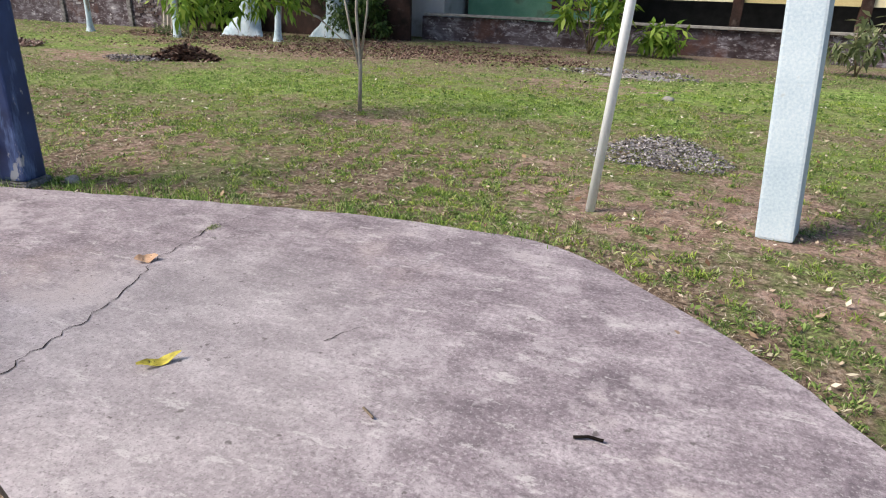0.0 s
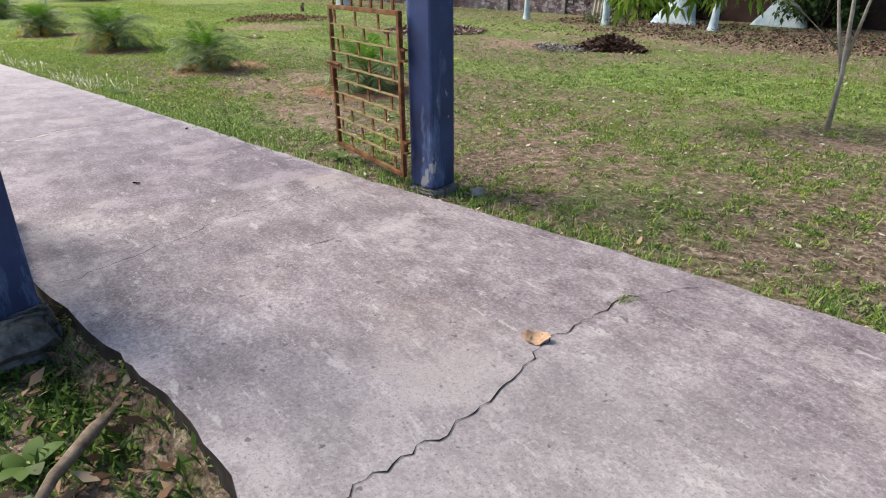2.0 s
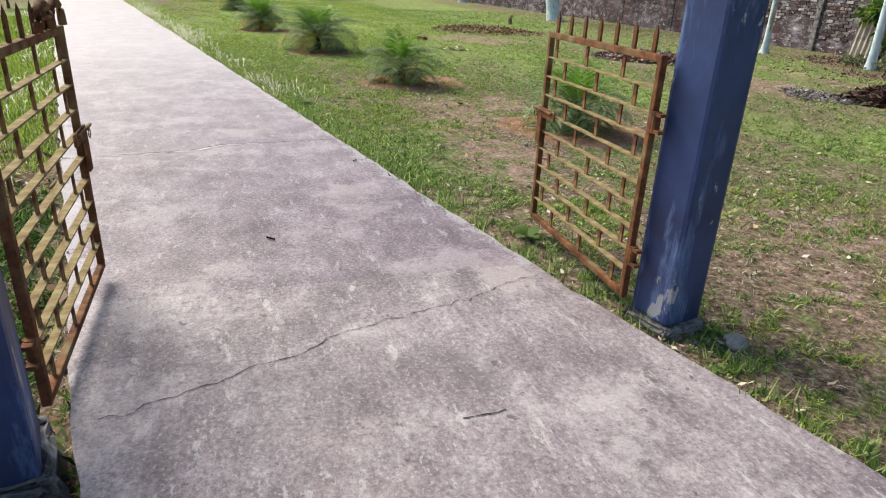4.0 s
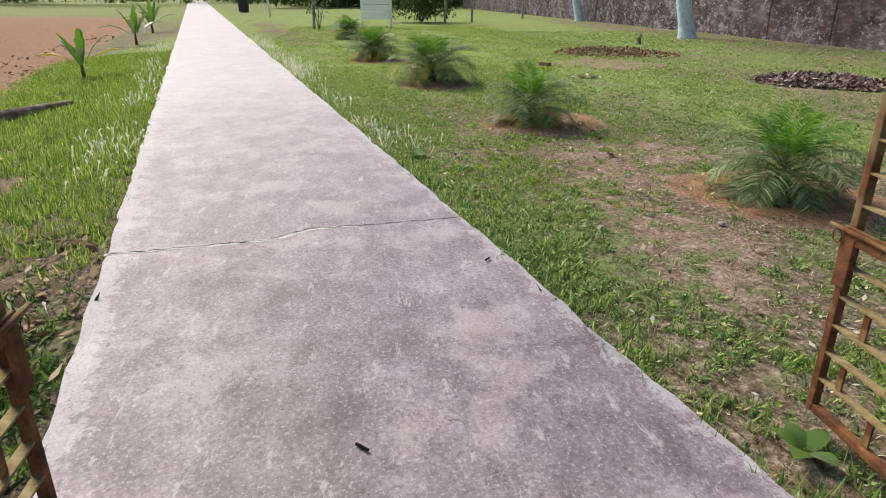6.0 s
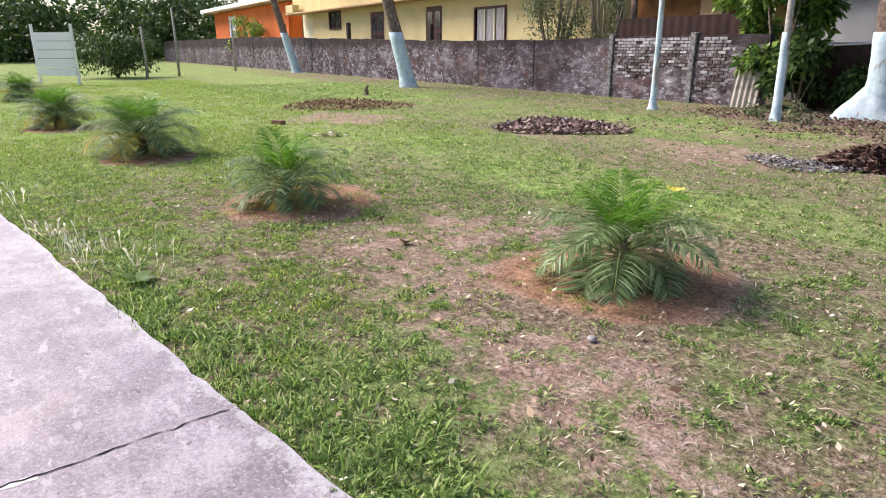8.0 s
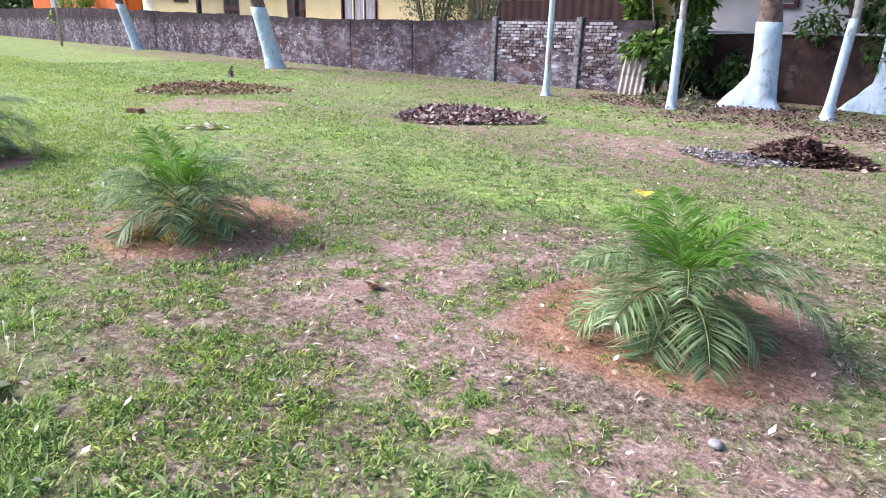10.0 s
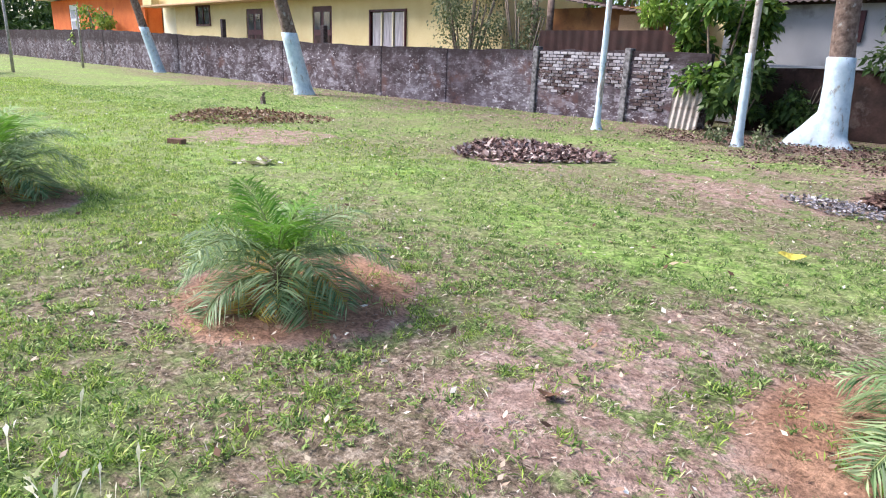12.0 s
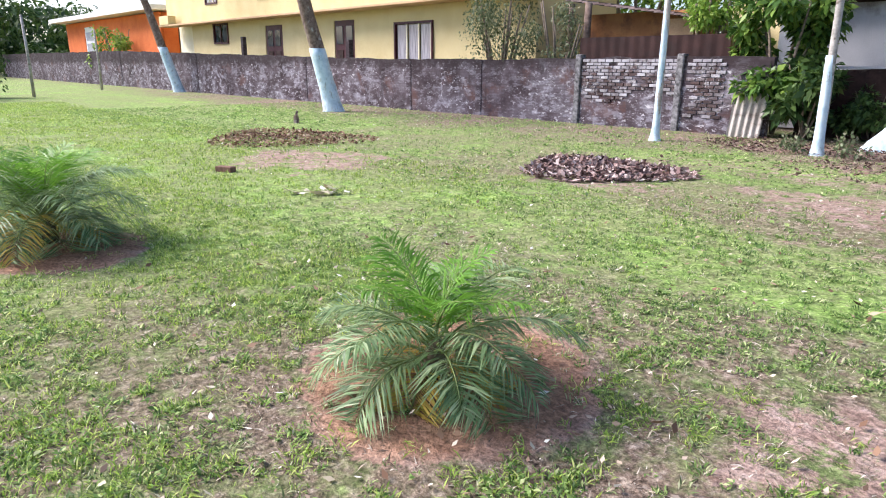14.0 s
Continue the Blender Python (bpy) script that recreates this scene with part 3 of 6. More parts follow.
BARE = [(-10.2, 4.6, 0.75, 0.75, 0.6), (-9.75, 4.05, 0.85, 0.45, 0.62), (-9.15, 3.75, 0.5, 0.4, 0.5), (-9.9, 5.45, 0.5, 0.4, 0.5),
        (-7.7, 3.8, 0.8, 0.5, 0.6), (-9.2, 3.7, 0.7, 0.4, 0.5), (-12.5, 12.2, 3.2, 1.0, 0.45), (-19.3, 7.6, 1.6, 1.3, 0.62), (-9.0, 13.6, 3.6, 1.5, 0.55), (-11.2, 10.2, 1.7, 1.0, 0.6), (-14.7, 9.4, 1.2, 0.5, 0.5), (-6.5, 15.2, 4.0, 2.2, 0.52),
        (-3.4, 6.9, 0.9, 0.4, 0.6), (0.2, 4.9, 1.3, 1.2, 0.6), (-5.6, 5.0, 1.0, 0.6, 0.45), (-4.6, 4.6, 0.9, 0.5, 0.42), (-1.2, 5.8, 0.9, 0.6, 0.4), (-1.6, 11.6, 1.8, 0.6, 0.5),
        (1.6, 3.8, 1.1, 1.1, 0.62), (3.5, 9.0, 1.6, 0.9, 0.45), (-13.0, 15.9, 3.2, 1.4, 0.52), (-7.2, 3.5, 0.8, 0.4, 0.35), (-11.2, 8.2, 1.8, 0.6, 0.3), (-14.2, 6.0, 2.2, 0.7, 0.25),
        (-3.4, -0.4, 1.5, 0.7, 0.2), (-6.0, 0.05, 1.1, 0.45, 0.5), (-9.8, -1.5, 0.6, 0.35, 0.7)]
LUSH = [(-9.0, 3.1, 2.6, 0.5), (-13.2, 7.2, 2.6, 1.2), (-10.6, 7.0, 1.8, 0.9), (-17.5, 1.6, 6.0, 0.9), (-18.0, 5.0, 4.0, 1.2), (-25.0, 4.0, 8.0, 3.0), (-14.0, -1.6, 9.0, 1.3), (-30.0, -4.0, 14.0, 1.6),
        (-40.0, 8.0, 16.0, 6.0), (-7.2, 3.0, 1.3, 0.35), (-13.5, 12.8, 4.0, 0.9), (-60.0, 0.0, 25.0, 10.0), (-2.5, 9.0, 2.5, 1.2), (3.0, 12.0, 5.0, 2.5), (-6.2, 9.0, 2.4, 1.4), (-15.0, 4.6, 3.0, 1.2), (-13.0, 2.2, 2.5, 0.8), (-12.2, 5.3, 1.6, 0.8), (-10.6, 3.4, 0.8, 0.35), (-22.0, 6.0, 4.0, 2.0), (-30.0, 10.0, 8.0, 4.0), (-8.9, 7.4, 1.8, 0.6)]


def fuzz(x, y, s, seed):
    """Cheap smooth value noise, about -1 to 1."""
    r = np.random.RandomState(seed)
    out = np.zeros_like(x)
    for i in range(6):
        a, ph = r.rand() * 6.283, r.rand() * 6.283
        f = s * (0.6 + 0.35 * i)
        out += np.sin((x * math.cos(a) + y * math.sin(a)) * f + ph + 1.7 * np.sin((y * math.cos(a) - x * math.sin(a)) * f * 0.7 + ph * 2)) / (1 + 0.4 * i)
    return out / 2.6


def step01(a, b, v):
    t = np.clip((v - a) / (b - a), 0, 1)
    return t * t * (3 - 2 * t)


def in_apron(x, y, grow=0.0):
    """True on the concrete: the straight path and the forecourt where it widens."""
    x, y = np.asarray(x, float), np.asarray(y, float)
    straight = (x < -2.3) & (y > path_left(x) - grow) & (y < path_right(x) + 0.12 * step01(-5, -2.5, x) + grow)
    round_ = (x > -2.4) & (y < np.where(x < -0.75, 3.76, 3.76 - 1.15 * np.clip(x + 0.75, 0, 3) ** 1.15 * 0.9) + grow) & (x < 2.2 + grow) & (y > 1.2 - 2.2 * step01(-2.3, -1.7, x) - 3 * step01(-1.9, -1.5, x) - grow)
    return straight | round_


def ground_height(x, y):
    x, y = np.asarray(x, float), np.asarray(y, float)
    h = -0.045 + 0.012 * fuzz(x, y, 2.1, 3) + 0.006 * fuzz(x, y, 7.0, 4)
    for px, py, *_ in PALMS[:3]:
        h = h + 0.03 * np.exp(-(((x - px) ** 2 + (y - py) ** 2) / 0.35)) - 0.015 * np.exp(-((np.hypot(x - px, y - py) - 0.85) / 0.25) ** 2)
    d = (path_left(x) - y) * 0.978
    bed = step01(-0.03, 0.12, d) * step01(-6.5, -4.5, x) * step01(-1.4, -2.2, x)
    h = h - 0.16 * bed * step01(-1.5, 0.6, y + 0.6)
    side = step01(-4.0, -9.0, x)
    fall = -0.08 * np.clip(d, 0, 2.6) - 0.95 * step01(2.4, 8.0, d)
    rise = 0.065 * np.clip(-x - 27.0, 0, 9.5) * step01(5.0, 9.0, d)
    far = 0.45 * step01(22, 40, d) + 0.35 * step01(40, 52, d)
    h = h + side * np.where(d > 0, np.minimum(fall + rise + far, 0.02), 0)
    return np.where(in_apron(x, y, -0.1), np.minimum(h, -0.12), h)


def cover(x, y):
    """Masks of bare soil, lush turf and red earth."""
    n1, n2 = fuzz(x, y, 2.6, 11), fuzz(x, y, 6.0, 12)
    bare, lush = np.zeros_like(x), np.zeros_like(x)
    for cx, cy, rx, ry, a in BARE:
        q = np.hypot((x - cx) / rx, (y - cy) / ry) + 0.4 * n1 + 0.34 * n2
        bare = np.maximum(bare, a * (1 - step01(0.6, 1.25, q)))
    dug = np.zeros_like(x)
    for cx, cy, r in RINGS:
        dug = np.maximum(dug, 1 - step01(0.86, 1.1, np.hypot(x - cx, y - cy) / r + 0.10 * n1 + 0.05 * n2))
    bare = np.maximum(bare, 1.35 * dug)
    for cx, cy, rx, ry in LUSH:
        q = np.hypot((x - cx) / rx, (y - cy) / ry) + 0.22 * n1 + 0.1 * n2
        lush = np.maximum(lush, 1 - step01(0.6, 1.2, q))
    verge = y - path_right(x) + 0.35 * n1
    lush = np.maximum(lush, 0.95 * (1 - step01(0.75, 1.4, verge)) * step01(-0.3, -0.1, verge) * step01(-5.2, -6.5, x))
    d = (path_left(x) - y) * 0.978 + 0.3 * n1
    bank = step01(2.1, 3.2, d) * step01(-3.0, -8.0, x) * (1 - step01(46, 50, d)) * (1 - step01(70, 84, -x))
    bare = np.maximum(bare, bank)
    far = step01(30, 60, -x) * (1 - bank)
    lush = np.clip(np.maximum(lush, 0.75 * far), 0, 1) * np.clip(1 - 0.8 * bare, 0, 1)
    return bare, lush, np.maximum(bank, np.maximum(0.45 * step01(0.55, 0.8, bare), 1.0 * dug))


def axis(lo, hi, step, far_lo, far_hi):
    mid = list(np.arange(lo, hi + 1e-6, step))
    out, s, v = [], step, lo
    while v > far_lo:
        s *= 1.16
        v -= s
        out.append(v)
    up, s, v = [], step, hi
    while v < far_hi:
        s *= 1.16
        v += s
        up.append(v)
    return np.array(out[::-1] + mid + up)


gx, gy = axis(-24, 3.5, 0.13, -900, 900), axis(-7, 14, 0.13, -900, 900)
X, Y = np.meshgrid(gx, gy)
Zg = ground_height(X, Y)
nx, ny = len(gx), len(gy)
idx = np.arange(nx * ny).reshape(ny, nx)
quads = np.stack([idx[:-1, :-1], idx[:-1, 1:], idx[1:, 1:], idx[1:, :-1]], -1).reshape(-1, 4)
gme = quick_mesh("ground", np.stack([X, Y, Zg], -1).reshape(-1, 3), quads)
smooth(gme)
ca = gme.color_attributes.new("cover", "FLOAT_COLOR", "POINT")
cb, cl, cr = cover(X.ravel(), Y.ravel())
near_zone = step01(-15, -12, X.ravel()) * step01(6.6, 5.0, Y.ravel())
cl = np.clip(cl + ((0.4 + 0.3 * step01(-11.0, -14.0, X.ravel())) * step01(5.0, 7.0, Y.ravel()) * step01(16.0, 12.0, Y.ravel()) + 0.85 * step01(-10.5, -13.0, X.ravel()) * step01(8.5, 6.0, Y.ravel()) * step01(-1.0, 1.5, Y.ravel())) * (1 - np.clip(cb, 0, 1)), 0, 1) * (1 - 0.85 * near_zone)
ca.data.foreach_set("color", np.stack([cb, cl, cr, np.ones_like(cb)], 1).astype(np.float32).ravel())
tagged(mesh_object("ground", gme, M_SOIL), "patchy green lawn over red-brown soil sloping down to a pond", "lawn", kind="structure")


# ---- concrete path and forecourt ----
def smooth_line(points, n):
    """A rounded line through a few corners."""
    out = []
    for i in range(len(points) - 1):
        p0, p1, p2, p3 = (Vector(points[min(max(i + j, 0), len(points) - 1)]) for j in (-1, 0, 1, 2))
        for s in range(n):
            t = s / n
            out.append(0.5 * ((2 * p1) + (p2 - p0) * t + (2 * p0 - 5 * p1 + 4 * p2 - p3) * t * t + (3 * p1 - p0 - 3 * p2 + p3) * t ** 3))
    return out + [Vector(points[-1])]


def build_path():
    rnd = random.Random(5)
    right = [(-230, path_right(-230)), (-95, path_right(-95)), (-40, path_right(-40)), (-20, path_right(-20)), (-11, path_right(-11)), (-5.7, 2.90), (-4.6, 3.14), (-2.34, 3.68), (-1.1, 3.79), (-0.55, 3.70), (0.21, 3.06), (0.79, 2.34), (1.5, 1.1), (2.2, -1.0), (2.4, -4.0)]
    left = [(-2.3, -4.0), (-1.75, -1.0), (-1.5, 0.5), (-1.65, 0.98), (-2.1, 1.18), (-2.5, 1.27), (-2.88, 1.25), (-3.35, 1.165), (-4.1, 0.99), (-7.2, path_left(-7.2)), (-14, path_left(-14)), (-40, path_left(-40)), (-95, path_left(-95)), (-230, path_left(-230))]
    dense = []
    for line in (right, left):
        pts = smooth_line(line, 6)
        for a, b in zip(pts, pts[1:]):
            m = max(1, int((b - a).length / (0.12 if a.x > -16 else 0.6)))
            for s in range(m):
                p = a.lerp(b, s / m)
                j = 0.010 if p.x > -16 else 0.02
                dense.append((p.x + rnd.uniform(-j, j), p.y + rnd.uniform(-j, j) + 0.006 * math.sin(p.x * 3.1) + 0.004 * math.sin(p.x * 11.7)))
    bm = bmesh.new()
    top = [bm.verts.new((x, y, 0)) for x, y in dense]
    low = [bm.verts.new((x + rnd.uniform(-0.01, 0.01), y + rnd.uniform(-0.01, 0.01), -0.24)) for x, y in dense]
    n = len(top)
    edges = [bm.edges.new((top[i], top[(i + 1) % n])) for i in range(n)]
    bmesh.ops.triangle_fill(bm, use_beauty=True, use_dissolve=False, edges=edges)
    for f in bm.faces:
        if f.normal.z < 0:
            f.normal_flip()
    for i in range(n):
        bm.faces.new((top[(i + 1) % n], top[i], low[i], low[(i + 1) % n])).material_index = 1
    return bm


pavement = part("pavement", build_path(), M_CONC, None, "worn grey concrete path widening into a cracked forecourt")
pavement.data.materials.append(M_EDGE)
tagged(pavement, category="path", kind="structure")


def crack(points, width, seed, z=0.003, material=None, wander=0.018, label="dark jagged crack in the concrete"):
    """A jagged open crack as a thin filling."""
    rnd = random.Random(seed)
    pts = []
    for a, b in zip(points, points[1:]):
        a, b = Vector(a), Vector(b)
        m = max(2, int((b - a).length / 0.035))
        side = Vector((-(b - a).y, (b - a).x)).normalized()
        for s in range(m):
            pts.append(a.lerp(b, s / m) + side * rnd.uniform(-wander, wander))
    bm = bmesh.new()
    prev = None
    for i, p in enumerate(pts):
        q = pts[min(i + 1, len(pts) - 1)] - pts[max(i - 1, 0)]
        side = Vector((-q.y, q.x)).normalized() * width * rnd.uniform(0.1, 1.0) * 0.32
        pair = (bm.verts.new((p.x + side.x, p.y + side.y, z)), bm.verts.new((p.x - side.x, p.y - side.y, z)))
        if prev:
            bm.faces.new((prev[0], prev[1], pair[1], pair[0]))
        prev = pair
    return part("crack", bm, material or M_CRACK, pavement, label)


crack([(-2.27, 1.20), (-2.37, 1.6), (-2.41, 1.95), (-2.50, 2.25), (-2.63, 2.58), (-2.66, 2.9), (-2.70, 3.16), (-2.55, 3.55)], 0.011, 1)
crack([(-4.4, 1.0), (-4.52, 1.3), (-4.70, 1.72), (-4.82, 1.9), (-4.9, 2.26), (-4.97, 2.5), (-5.10, 2.76), (-5.17, 3.0)], 0.009, 2)
crack([(-7.87, 0.20), (-7.93, 0.7), (-8.0, 1.13), (-8.17, 1.36), (-8.2, 1.8), (-8.27, 2.38)], 0.018, 3, wander=0.010)
crack([(-7.86, 0.18), (-7.92, 0.7), (-7.985, 1.13), (-8.15, 1.36), (-8.19, 1.7)], 0.085, 13, 0.0015, M_PALECEM, 0.006, "pale cement smeared along the crack")
crack([(-1.35, 2.2), (-1.28, 2.36), (-1.2, 2.42)], 0.007, 4)
crack([(-4.15, 2.35), (-4.1, 2.15)], 0.012, 6)

wbm = bmesh.new()
wv = [wbm.verts.new((x, y, -0.98)) for x, y in ((-6, -40), (-6, -2), (-16, -4.5), (-44, -8), (-50, -22), (-40, -40))]
wbm.faces.new(wv[::-1])
tagged(part("water", wbm, M_WATER, None, "still shallow muddy pond water"), category="pond", kind="structure")


# ---- gate posts and gates ----
def gate_post(x, y, rz, base_z, w, label):
    t = thing("gate_post", x, y, 0, label, "gate post", "gate posts", rz)
    bm = box(0, 0, (2.45 + base_z) / 2, w, w, 2.45 - base_z, bevel=0.02)
    part("shaft", bm, M_BLUE, t)
    p = bmesh.new()
    rough = 1.0 if base_z < 0.02 else 2.2
    add_box(p, 0, 0, base_z - 0.10, w + 0.05, w + 0.05, 0.20, bevel=0.03) if base_z < 0.02 else add_box(p, -0.02, -0.03, base_z - 0.11, w + 0.13, w + 0.15, 0.24, bevel=0.03, taper=0.85)
    bmesh.ops.subdivide_edges(p, edges=p.edges[:], cuts=3, use_grid_fill=True)
    rnd = random.Random(int(x * 100))
    for v in p.verts:
        v.co += Vector((rnd.uniform(-1, 1), rnd.uniform(-1, 1), rnd.uniform(-1, 1) * 0.6)) * 0.011 * rough
    part("plinth", p, M_PLINTH, t, "rough moss-stained cement plinth")
    part("cap", box(0, 0, 2.48, 0.32, 0.32, 0.06, bevel=0.012), M_BLUE, t)
    return t


gate_post(-4.64, 3.36, 11.8, 0.006, 0.22, "dark blue painted square concrete gate post, chipped")
gate_post(-4.215, 0.745, 14, 0.03, 0.265, "dark navy square concrete gate post standing in the leaf-strewn bed")


def gate_leaf(x, y, z, rz, flip, arches, label):
    """A rusted gate leaf: frame, flat bars, staggered short uprights, pointed spikes, latch and hinges."""
    t = thing("iron_gate", x, y, z, label, "gate", "gate leaves", rz)
    W, H, b = 1.13, 1.10, 0.031
    for px in (b / 2, W - b / 2):
        part("stile", box(px, 0, H / 2, b, b, H, bevel=0.005), M_RUST, t)
    for pz in (b / 2, H - b / 2):
        part("rail", box(W / 2, 0, pz, W - 2 * b, b * 0.95, b, bevel=0.005), M_RUST, t)
    rows = 10
    gap = (H - 2 * b) / rows
    bar = box(0, 0, 0, W - 2 * b, 0.03, 0.007)
    bar_me = None
    for i in range(1, rows):
        if bar_me is None:
            bar_me = part("bar", bar, M_BAR, t)
            bar_me.location = (W / 2, 0, b + gap * i)
        else:
            o = mesh_object("bar", bar_me.data, M_RUST, t)
            o.location = (W / 2, 0, b + gap * i)
    up = None
    for i in range(rows):
        off = (0.14, 0.30, 0.11, 0.26, 0.16, 0.33, 0.12, 0.28, 0.18, 0.31)[i]
        px = off
        while px < W - 0.08:
            if up is None:
                up = part("upright", box(0, 0, 0, 0.024, 0.008, gap - 0.007), M_RUST, t)
                o = up
            else:
                o = mesh_object("upright", up.data, M_RUST, t)
            o.location = (px, 0, b + gap * (i + 0.5))
            px += 0.36
    tip = None
    for i in range(7):
        px = 0.09 + i * (W - 0.18) / 6
        if tip is None:
            bm = box(0, 0, 0.05, 0.026, 0.01, 0.10)
            for v in bm.verts:
                if v.co.z > 0.09:
                    v.co.z -= 0.02
            q = bm.verts.new((0, 0, 0.115))
            tops = sorted([v for v in bm.verts if 0.07 < v.co.z < 0.09], key=lambda v: math.atan2(v.co.y, v.co.x))
            for i2 in range(4):
                bm.faces.new((tops[i2], tops[(i2 + 1) % 4], q))
            tip = part("spike", bm, M_RUST, t)
            o = tip
        else:
            o = mesh_object("spike", tip.data, M_RUST, t)
        o.location = (px, 0, H)
    for i in range(2 if arches else 0):
        cx = W - 0.14 - i * 0.20
        pts = [(cx + 0.10 * math.cos(a), flip * 0.022, H + 0.005 + 0.095 * math.sin(a)) for a in np.linspace(0, math.pi, 11)]
        part("scroll", tube(bmesh.new(), pts, [0.017] * 11, 7), M_RUST, t, soft=True)
    if arches:
        part("tie_rod", tube(bmesh.new(), [(W - 0.42, flip * 0.03, H + 0.05), (W - 0.22, flip * 0.03, H + 0.05)], [0.007, 0.007], 6), M_RUST, t)
    latch = bmesh.new()
    add_box(latch, W - 0.11, flip * 0.026, 0.66, 0.22, 0.012, 0.055, bevel=0.004)
    add_box(latch, W - 0.03, flip * 0.028, 0.57, 0.06, 0.014, 0.17, bevel=0.005)
    lo = part("latch", latch, M_RUST, t, "rusted latch plate")
    part("bolt", tube(bmesh.new(), [(W - 0.2, flip * 0.04, 0.675), (W + 0.05, flip * 0.04, 0.675)], [0.008, 0.008], 8), M_RUST, lo)
    ring = [(W + 0.012 + 0.02 * math.cos(a), flip * 0.04, 0.645 + 0.022 * math.sin(a)) for a in np.linspace(0, 6.283, 11)]
    part("ring", tube(bmesh.new(), ring, [0.003] * 11, 5, cap=False), M_RUST, lo)
    for pz in (0.22, 0.83):
        h = bmesh.new()
        tube(h, [(-0.012, 0, pz - 0.045), (-0.012, 0, pz + 0.045)], [0.019, 0.019], 10)
        add_box(h, -0.035, 0, pz + 0.035, 0.05, 0.03, 0.014)
        add_box(h, -0.035, 0, pz - 0.035, 0.05, 0.03, 0.014)
        part("hinge", h, M_RUST, t)
    return t


gate_leaf(-4.73, 3.19, 0.06, 178.0, 1, False, "rusted iron gate leaf standing open, fixed to a blue post")
gate_leaf(-4.44, 0.85, 0.06, 180.5, -1, True, "rusted iron gate leaf with scrollwork and spikes, standing open")


# ---- white post and pole ----
t = thing("concrete_post", 0.66, 4.72, -0.05, "white-painted square concrete post standing in dry grass", "post", rz=-14)
part("shaft", box(0, 0, 1.5, 0.235, 0.235, 3.0, bevel=0.02), M_WHITE, t)
part("cap", box(0, 0, 3.03, 0.29, 0.29, 0.06, bevel=0.01), M_WHITE, t)
t.matrix_basis = pose(0.66, 4.72, -0.05, 0, -4.6, -14)
t = thing("white_pole", -0.59, 4.68, -0.05, "slim round white-painted metal pole set in the lawn", "pole")
part("tube", tube(bmesh.new(), [(0, 0, 0), (0.105, 0, 1.6), (0.20, 0, 3.0)], [0.034, 0.033, 0.032], 14), M_POLE, t, soft=True)
part("ferrule", tube(bmesh.new(), [(0.198, 0, 2.98), (0.203, 0, 3.05)], [0.04, 0.03], 14), M_POLE, t, soft=True)


# ---- boundary walls ----
def rough_wall(name, x0, x1, y, thick, top, seed, material, label, wav=0.03, rise=0.0):
    """A plastered wall with an uneven top and buckled faces."""
    rnd = random.Random(seed)
    n = max(4, int(abs(x1 - x0) / 0.5))
    bm = bmesh.new()
    rows = []
    for i in range(n + 1):
        x = x0 + (x1 - x0) * i / n
        h = top + rnd.uniform(-wav, wav) + rise * min(1.0, max(0.0, (-28.0 - x) / 30.0))
        cols = []
        for yy, zz in ((y, -0.2), (y, h * 0.35), (y, h * 0.7), (y, h), (y + thick, h), (y + thick, -0.2)):
            cols.append(bm.verts.new((x, yy + (rnd.uniform(-0.012, 0.012) if 0 < zz < h else 0), zz)))
        rows.append(cols)
    for a, b in zip(rows, rows[1:]):
        for j in range(5):
            bm.faces.new((a[j], b[j], b[j + 1], a[j + 1]))
    for r in (rows[0], rows[-1]):
        bm.faces.new(r)
    bmesh.ops.recalc_face_normals(bm, faces=bm.faces)
    o = part(name, bm, material, None, label)
    return tagged(o, category="wall", kind="structure")


WY = 17.2
wall_long = rough_wall("wall_north", -95, -20.55, WY, 0.16, 1.68, 3, M_PLASTER, "long mould-blackened plastered boundary wall with flaking whitewash", rise=0.6)
wall_brick = rough_wall("wall_brick", -20.35, -15.35, WY + 0.03, 0.18, 1.72, 4, M_PLASTER, "weathered brick boundary wall between concrete piers")
wall_east = rough_wall("wall_shaded", -15.2, -8.2, 18.6, 0.16, 1.46, 6, M_BROWNWALL, "dark red-brown boundary wall under shrubs")
wall_low = rough_wall("wall_low", -8.2, 30, 19.6, 0.2, 0.66, 7, M_PLASTER, "low stained garden wall with a pale ledge")
part("coping", box(-11.7, 18.62, 1.50, 7.0, 0.2, 0.05, bevel=0.01), M_WHITEWALL, wall_east, "pale narrow coping")
part("coping", box(10.9, 19.62, 0.71, 38, 0.3, 0.07, bevel=0.01), M_STONE, wall_low, "grey coping")

for x in [-20.45, -17.5] + [-24.2, -27.6, -34.4, -45.4, -57.6, -70.0]:
    h = 1.80 if x > -21 else 1.66 + 0.6 * min(1.0, max(0.0, (-28.0 - x) / 30.0))
    bm = box(0, 0, h / 2 - 0.05, 0.17 if x > -21 else 0.26, 0.26, h + 0.1, bevel=0.03)
    o = part("pier", bm, M_PLINTH if x > -21 else M_PLASTER, wall_brick if x > -21 else wall_long, "pale concrete pier" if x > -21 else "")
    o.location = (x, WY + (0.085 if x > -21 else 0.105), 0)
for x, h in ((-31.3, 2.42), (-40.0, 2.75), (-50.5, 3.0)):
    o = part("stub", box(0, 0, h / 2, 0.22, 0.2, h, bevel=0.02), M_PLASTER, wall_long, "dark concrete stub rising above the wall")
    o.location = (x, WY + 0.13, 0)
brick_me = None
rnd = random.Random(21)
